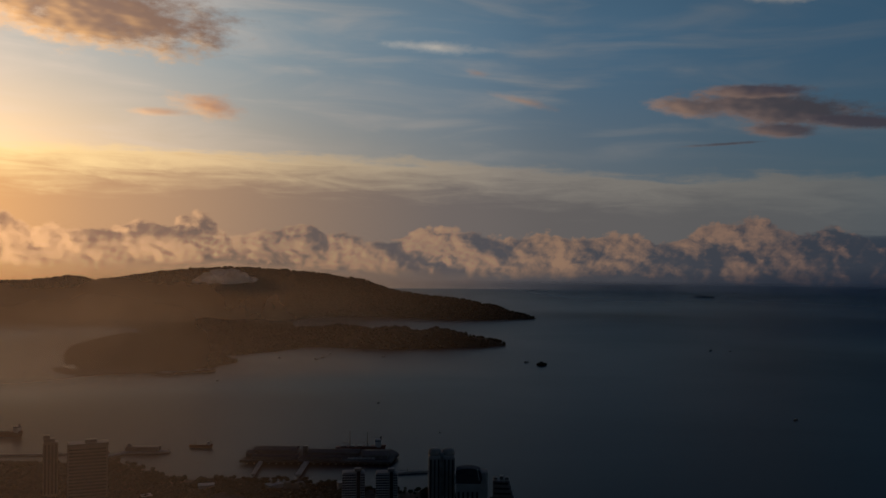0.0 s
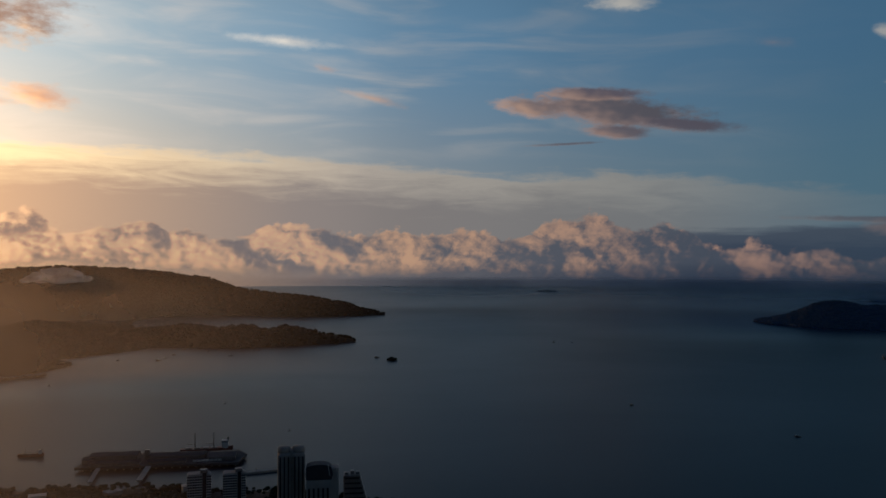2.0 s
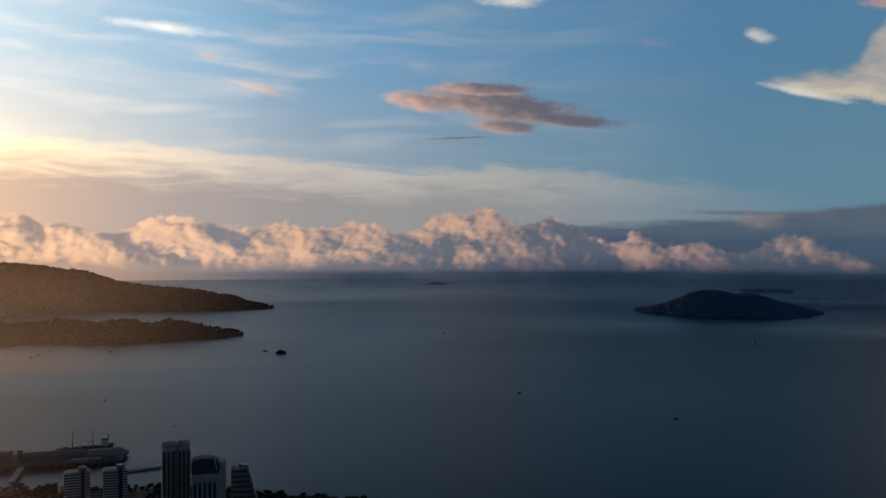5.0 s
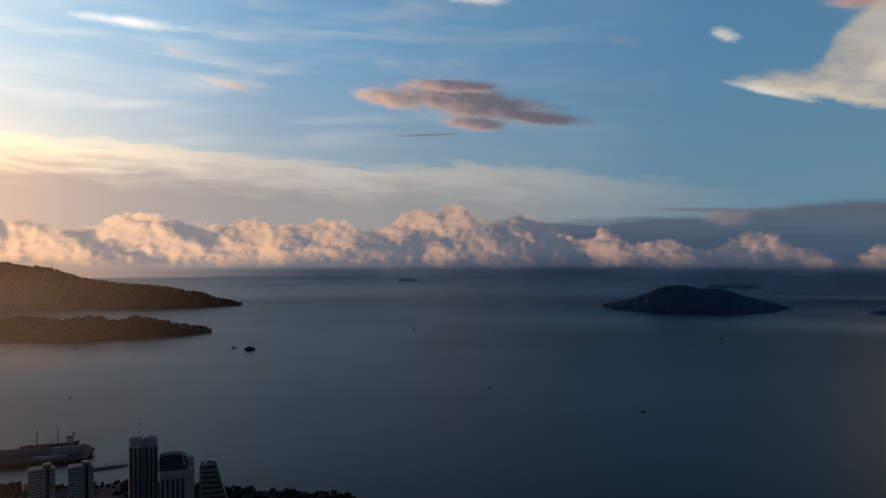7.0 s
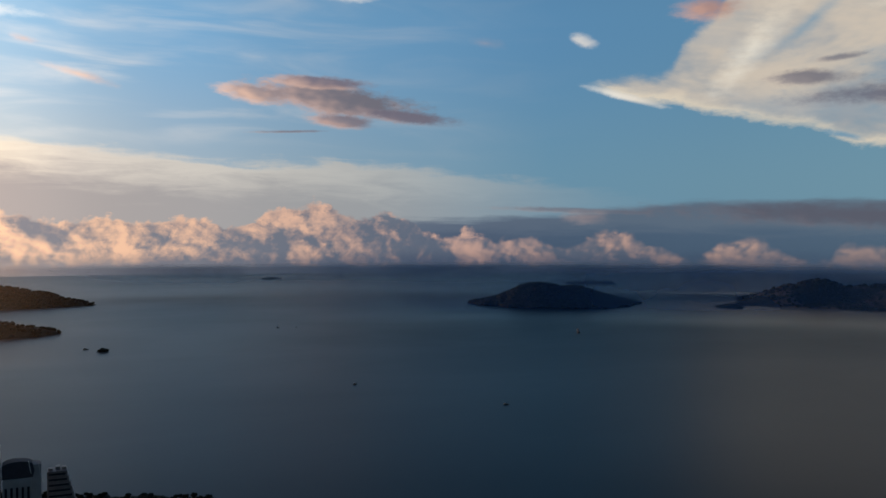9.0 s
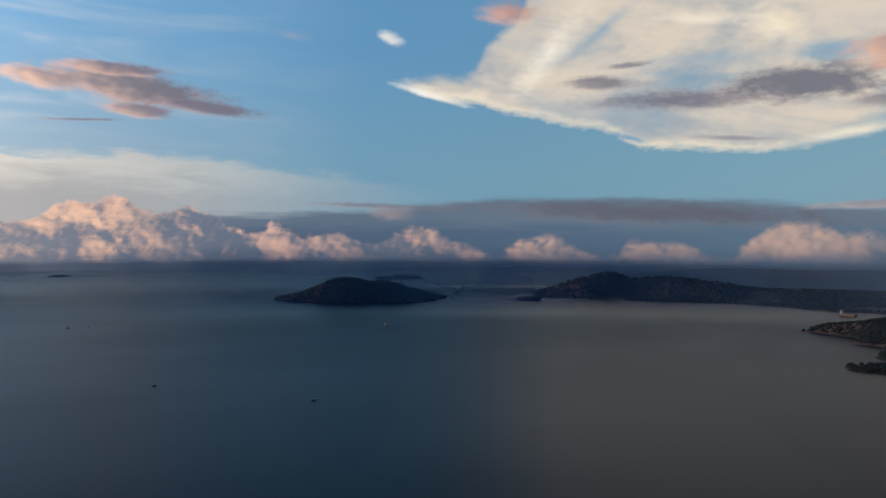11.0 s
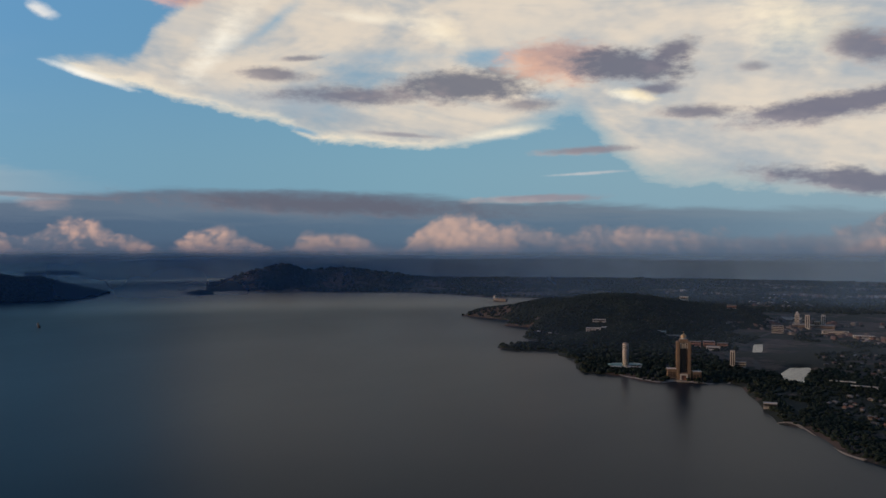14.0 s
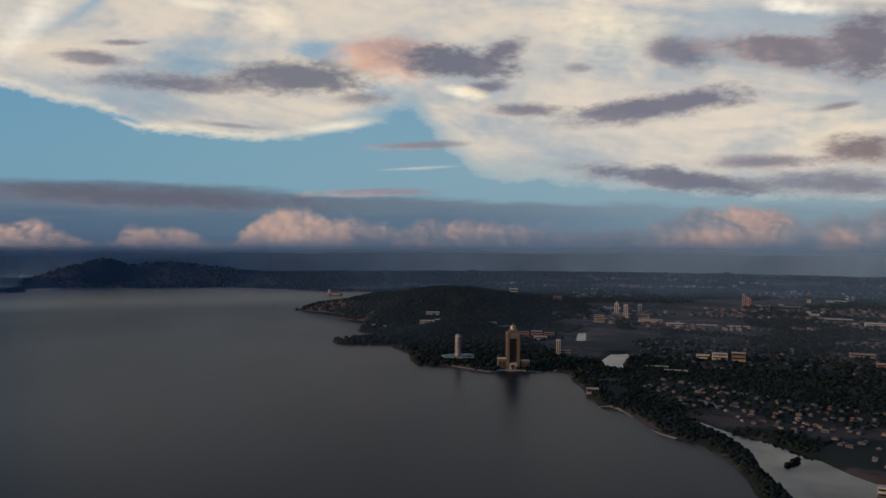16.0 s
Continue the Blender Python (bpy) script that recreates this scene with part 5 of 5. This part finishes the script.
def boat(x, y, L, turn, label, tall=False):
    b = thing("boat", x, y, 0, turn, label, "boat", "boats in the bay")
    part("hull", hull(bmesh.new(), L, L * 0.3, L * 0.13, z0=-0.2), STEEL, b)
    part("cabin", box(bmesh.new(), -L * 0.16, 0, L * 0.13, L * 0.32, L * 0.2, L * 0.17, 0.03), WHITE, b)
    if tall:
        part("mast", tube(bmesh.new(), L * 0.05, 0, L * 0.13, 0.16, 0.08, L * 0.9, 6), STEEL, b)


def causeway():
    c = thing("causeway", -372, 774, 0, 0, "low rubble causeway along the harbour edge", "breakwater")
    part("bank", prism(bmesh.new(), [(-60, -6), (20, 2), (72, 14), (70, 18), (18, 6), (-60, 0)], -0.5, 1.6), CONCRETE, c)
    q = thing("wharf", -268, 788, 0, 0, "small wharf with a long shed", "wharf")
    part("deck", prism(bmesh.new(), [(-32, -18), (-22, -2), (-20, 12), (16, 10), (22, 2), (12, -2), (-16, -6), (-24, -18)], 0.4, 1.8), CONCRETE, q)
    part("shed", box(bmesh.new(), -4, 6, 1.8, 30, 7, 3.6, 0.1), STEEL, q)
    part("gable", tube(bmesh.new(), -17, 6, 5.4, 3.6, 0.4, 2.4, 4), GREYROOF, q)
    r = thing("breakwater", -24, 722, 0, 8, "low rocky breakwater with a small light", "breakwater")
    part("bank", prism(bmesh.new(), [(-14, -2), (16, 2), (15, 5), (-6, 4), (-14, 2)], -0.4, 1.5), CONCRETE, r)
    part("light_pole", tube(bmesh.new(), -4, 1, 1.5, 0.25, 0.15, 3.2, 8), STEEL, r)


pier()
causeway()
cargo_ship(-74, 800, 46, 2, "dull red general cargo ship moored along the pier")
cargo_ship(1000, 1338, 24, 60, "small dark tanker lying in the bay", 1, STEEL)
cargo_ship(1890, 860, 46, 70, "grey ship moored in the inner bay", 1, STEEL)
cargo_ship(-432, 860, 40, -8, "dark ship lying off the harbour", 1)
cargo_ship(-225, 815, 22, 0, "small coaster lying beyond the wharf", 1)
for x, y, L, turn, tall in ((396, 973, 7, 30, False), (487, 777, 6, -20, False), (525, 1700, 9, 40, True), (-78, 1067, 4, 10, True), (-2, 890, 3, 0, True), (-743, 1572, 10, 20, False), (-597, 1299, 9, 160, False), (-628, 1310, 6, 0, False),
                            (-759, 1620, 8, 10, False), (-713, 1706, 9, 20, False), (-462, 1249, 5, 80, True), (-322, 1248, 5, 40, True), (-286, 1529, 7, 0, True), (-219, 1515, 9, 5, False), (-105, 1564, 9, 0, False), (-205, 1600, 8, 0, False),
                            (145, 1495, 9, 0, False), (-212, 1545, 8, 10, False), (-150, 1640, 7, 0, False), (-60, 1640, 6, 0, False), (560, 1690, 5, 0, False)):
    boat(x, y, L, turn, "dark tall-masted boat at anchor in the bay" if tall else "small dark motor boat at anchor in the bay", tall)


def stilt_house(x, y, turn):
    h = thing("stilt_house", x, y, 0, turn, "grey timber stilt house over the water", "house", "stilt village")
    part("floor", box(bmesh.new(), 0, 0, 1.0, 9, 6, 0.4), TIMBER, h)
    part("wall", box(bmesh.new(), 0, 0, 1.4, 8, 5, 2.2), TIMBER, h)
    bm = bmesh.new()
    v = [bm.verts.new(p) for p in ((-4.6, -3, 3.6), (4.6, -3, 3.6), (4.6, 3, 3.6), (-4.6, 3, 3.6), (-4.6, 0, 5.2), (4.6, 0, 5.2))]
    for f in ((0, 1, 5, 4), (2, 3, 4, 5), (1, 2, 5), (3, 0, 4), (3, 2, 1, 0)):
        bm.faces.new([v[i] for i in f])
    part("roof", bm, GREYROOF, h)
    for sx in (-3.6, 3.6):
        for sy in (-2.2, 2.2):
            part("stilt", tube(bmesh.new(), sx, sy, -1.5, 0.22, 0.22, 2.6, 6), TIMBER, h)
    return h


first = stilt_house(-560, 1318, 10)
front = [(-600, 1352), (-565, 1316), (-526, 1304), (-487, 1300), (-469, 1330), (-437, 1313), (-406, 1298), (-388, 1322), (-366, 1336), (-353, 1348)]
for (x0, y0), (x1, y1) in zip(front, front[1:]):
    for k in range(4):
        f = k / 4 + 0.1
        copy_thing(first, pose(x0 + f * (x1 - x0) + random.uniform(-2, 2), y0 + f * (y1 - y0) + random.uniform(-3, 9), 0, 0, 0, random.uniform(-25, 25)))


# ---- apartment towers above the harbour ----
def ribbed_tower():
    t = thing("apartment_tower", 0, 590, 0, 2, "tall grey apartment tower with ribbed sides and rounded top", "tower")
    for sx in (-4.7, 4.7):
        shaft = part("shaft", box(bmesh.new(), sx, 0, 0, 8.4, 13, 46, 1.6), CONCRETE, t)
        part("crown", lathe(bmesh.new(), sx, 0, 46, [(4.2, 0), (4.2, 2.0), (3.9, 3.2), (3.2, 3.9)], 18), CONCRETE, t, "", True)
        for k in (-2.6, 0, 2.6):
            part("window_strip", box(bmesh.new(), sx + k, -6.56, 2, 1.0, 0.3, 42), GLASS, shaft)
        for k in (-1.3, 1.3, -3.9, 3.9):
            part("rib", box(bmesh.new(), sx + k, -6.7, 0, 0.45, 0.6, 45.4, 0.06), CONCRETE, shaft)
    part("link", box(bmesh.new(), 0, 1, 0, 2.6, 9, 47.8, 0.3), CONCRETE, t)
    floors(t, "floor_slab", 17.4, 12.6, 3, 44, 2.4, CONCRETE, 0.1, 0.22)


def curved_tower():
    t = thing("apartment_tower", 17.6, 575, -1.6, -2, "grey apartment tower under a dark curved roof with white fins", "tower")
    wall = part("wall", box(bmesh.new(), 0, 0, 0, 15.6, 12, 33, 0.4), CONCRETE, t)
    arc = [(-8.4, 33.2), (-8.0, 41.2), (-5.5, 42.4), (-2, 43.0), (2, 43.0), (5.5, 42.4), (8.2, 41.4), (9.4, 37), (8.4, 33.2)]
    bm = bmesh.new()
    a = [bm.verts.new((x, -5.4, z)) for x, z in arc]
    b = [bm.verts.new((x * 0.96, 5.4, z)) for x, z in arc]
    for i in range(len(arc)):
        j = (i + 1) % len(arc)
        bm.faces.new((a[i], a[j], b[j], b[i]))
    bm.faces.new(a[::-1])
    bm.faces.new(b)
    part("roof", bm, DARKROOF, t, "dark curved slate roof")
    for x0, x1, z0, z1 in ((-9.0, -8.3, 34, 41.3), (5.9, 7.2, 35.5, 42.8), (11.2, 13.2, 30, 41)):
        bm = bmesh.new()
        q = [bm.verts.new(p) for p in ((x1, -5.9, z0), (x1 + 0.45, -5.9, z0), (x0 + 0.45, -5.9, z1), (x0, -5.9, z1), (x1, -5.2, z0), (x1 + 0.45, -5.2, z0), (x0 + 0.45, -5.2, z1), (x0, -5.2, z1))]
        for f in ((0, 1, 2, 3), (7, 6, 5, 4), (0, 4, 5, 1), (1, 5, 6, 2), (2, 6, 7, 3), (3, 7, 4, 0)):
            bm.faces.new([q[i] for i in f])
        part("fin", bm, WHITE, t, "thin white roof fin")
    part("side_wing", box(bmesh.new(), 10.4, 2, 0, 5.4, 11, 40, 0.3), CONCRETE, t)
    for k in range(5):
        part("window_strip", box(bmesh.new(), -6 + k * 3, -6.05, 1, 1.3, 0.3, 27), GLASS, wall)
        part("rib", box(bmesh.new(), -4.5 + k * 3, -6.2, 0, 0.5, 0.6, 29.6, 0.06), CONCRETE, wall)
    floors(t, "floor_slab", 15.4, 11.8, 2.4, 29, 2.4, CONCRETE, 0.12, 0.2)


def stepped_block():
    t = thing("apartment_block", 44, 600, 0, -4, "dark terraced block stepping down to the shore", "building")
    for i in range(8):
        left, right = -8.6, 9.6 - i * 0.95
        part("terrace", box(bmesh.new(), (left + right) / 2, 0, i * 3.4, right - left, 12, 3.4, 0.12), STEEL, t)
        part("window_band", box(bmesh.new(), (left + right) / 2, -6.02, i * 3.4 + 1.0, right - left - 2, 0.2, 1.2), GLASS, t)
    for x, h in ((-6.6, 1.2), (-2.5, 2.2), (1.0, 1.6)):
        part("plant_room", box(bmesh.new(), x, 0, 27.2, 2.6, 5, h, 0.1), STEEL, t)


def balcony_tower(x, y, w, h, turn):
    t = thing("apartment_tower", x, y, 0, turn, "pale apartment tower with rows of white balconies", "tower")
    wall = part("wall", box(bmesh.new(), 0, 0, 0, w, 10, h, 0.2), CONCRETE, t)
    # no hollow is cut: a dark strip on the wall imitates its shade
    part("recess", box(bmesh.new(), w * 0.22, -4.8, 0, w * 0.16, 1.0, h + 1.4), GLASS, t, "dark vertical strip in place of a shaded hollow")
    slab = mesh_of(box(bmesh.new(), 0, 0, 0, w * 0.62, 1.2, 0.28), WHITE)
    slab2 = mesh_of(box(bmesh.new(), 0, 0, 0, w * 0.2, 1.2, 0.28), WHITE)
    pane = mesh_of(box(bmesh.new(), 0, 0, 0, w * 0.07, 0.2, 0.85), GLASS)
    z = 1.0
    while z < h - 0.8:
        part("balcony", slab, None, t).location = (-w * 0.18, -5.3, z)
        part("balcony", slab2, None, t).location = (w * 0.4, -5.3, z)
        if z > 16:
            for k in range(6):
                part("window", pane, None, wall).location = (-w * 0.43 + k * w * 0.1, -5.02, z + 0.45)
            for k in range(2):
                part("window", pane, None, wall).location = (w * 0.36 + k * w * 0.09, -5.02, z + 0.45)
        z += 1.55
    part("roof", box(bmesh.new(), 0, 0, h, w * 0.9, 8.4, 0.6, 0.1), CONCRETE, t)
    part("plant_room", box(bmesh.new(), w * 0.2, 0, h + 0.6, w * 0.3, 5, 2.0, 0.1), STEEL, t)


ribbed_tower()
curved_tower()
stepped_block()
balcony_tower(-54.5, 540, 14, 46, 6)
balcony_tower(-34.3, 546, 13.6, 44.5, 4)


def harbour_blocks():
    a = thing("office_tower", -288.6, 643, 0, 24, "dark slim tower with stepped roof by the harbour", "tower")
    part("wall", box(bmesh.new(), 0, 0, 0, 10.4, 9, 41.5, 0.2), STEEL, a)
    part("upper_storey", box(bmesh.new(), -1.0, 0, 41.5, 7.5, 7, 2.4, 0.15), STEEL, a)
    part("plant_room", box(bmesh.new(), -2.9, 0, 43.9, 4.2, 5, 2.6, 0.1), STEEL, a)
    for k in range(4):
        part("window_strip", box(bmesh.new(), -3.6 + k * 2.4, -4.55, 4, 1.1, 0.2, 36), GLASS, a)
    b = thing("hotel_block", -259.5, 639, 0, 22, "broad dark hotel block with a flat parapet roof", "building")
    part("wall", box(bmesh.new(), 0, 0, 0, 27.6, 12, 41, 0.2), STEEL, b)
    part("parapet", box(bmesh.new(), 0, 0, 41, 28.4, 12.8, 1.2, 0.1), STEEL, b)
    part("plant_room", box(bmesh.new(), 2, 0, 42.2, 8, 6, 2.2, 0.1), STEEL, b)
    for sx in (-13.6, 13.6):
        part("mast", tube(bmesh.new(), sx, -5, 42.2, 0.2, 0.1, 2.6, 6), STEEL, b)
    band = mesh_of(box(bmesh.new(), 0, -6.05, 0, 25, 0.2, 1.1), GLASS)
    for k in range(15):
        part("window_band", band, None, b).location.z = 4 + k * 2.4


harbour_blocks()


def town_roofs():
    for k in range(16):
        x, y = random.uniform(-330, 40), random.uniform(560, 690)
        if shore_distance(np.array([x]), np.array([y]), NEAR)[0] < 8 or min(math.hypot(x - u, y - v) for u, v in ((-288, 643), (-259, 640), (-54, 540), (-34, 546), (0, 590), (20, 575), (44, 600))) < 22:
            continue
        h = random.uniform(3, 8)
        b = thing("building", x, y, 0.5, random.uniform(0, 40), "low dark harbour building under a sheet roof", "building", "harbour buildings")
        w, d = random.uniform(7, 13), random.uniform(6, 9)
        part("wall", box(bmesh.new(), 0, 0, 0, w, d, h, 0.1), CONCRETE, b)
        part("roof", box(bmesh.new(), 0, 0, h, w + 0.8, d + 0.8, 0.5, 0.1), GREYROOF, b)


town_roofs()


# ---- trees on the near shore ----
def near_tree(seed):
    g = np.random.default_rng(seed)
    t = thing("tree", 0, 0, 0, 0, "dark broad-crowned tropical tree on the shore", "tree", "shore trees")
    bm = bmesh.new()
    tube(bm, 0, 0, -0.5, 0.30, 0.16, 3.6, 8)
    for k in range(4):
        a = k * 1.6 + g.uniform(0, 0.5)
        m = pose(0.5 * math.cos(a), 0.5 * math.sin(a), 3.4, 0, 38, math.degrees(a))
        bmesh.ops.create_cone(bm, cap_ends=True, segments=6, radius1=0.14, radius2=0.05, depth=2.2, matrix=m)
    part("trunk", bm, BARK, t)
    v0, f0 = ICO[1]
    vs, fs = [], []
    for k in range(70):
        n = g.normal(size=3)
        n /= np.linalg.norm(n)
        c = n * g.uniform(0.5, 1.0) * np.array([2.5, 2.5, 1.5]) + (0, 0, 4.6)
        vs.append(v0 * g.uniform(0.35, 0.8) * g.uniform(0.6, 1.35, (len(v0), 1)) + c)
        fs.append(f0 + k * len(v0))
    crown = from_arrays("crown", np.concatenate(vs), np.concatenate(fs), LEAF)
    crown.parent = t
    return t


def plant_shore():
    kinds = [near_tree(s) for s in (1, 2, 3)]
    made = 0
    while made < 230:
        x, y = random.uniform(-330, 150), random.uniform(500, 750)
        d = shore_distance(np.array([x]), np.array([y]), NEAR)[0]
        if d < 2.5 or d > 22 or min(math.hypot(x - u, y - v) for u, v in ((-288, 643), (-259, 640), (-54, 540), (-34, 546), (0, 590), (20, 575), (44, 600))) < 13:
            continue
        z = float(near_height(np.array([x]), np.array([y]))[0])
        s = random.uniform(0.45, 0.85)
        m = pose(x, y, z, 0, 0, random.uniform(0, 360))
        if made < 3:
            kinds[made].matrix_world = m
        else:
            ob = copy_thing(kinds[made % 3], m)
            ob.scale = (s, s, s)
        made += 1


plant_shore()


def shore_wood():
    x, y = rng.uniform(-440, 170, 24000), rng.uniform(470, 750, 24000)
    keep = shore_distance(x, y, NEAR) > 2.5
    for u, v, r in ((-288, 643, 9), (-259, 640, 17), (-54, 540, 10), (-34, 546, 10), (0, 590, 12), (20, 575, 13), (44, 600, 12)):
        keep &= np.hypot(x - u, y - v) > r
    keep &= (fbm(x, y, 40, 3, 71) > -0.12) | (x > 25)
    z = near_height(x, y)
    clumps("forest", np.stack([x, y, z + 0.9], 1)[keep][:11000], 2.2, LEAF, "dark trees and shrubs along the harbour shore")


shore_wood()
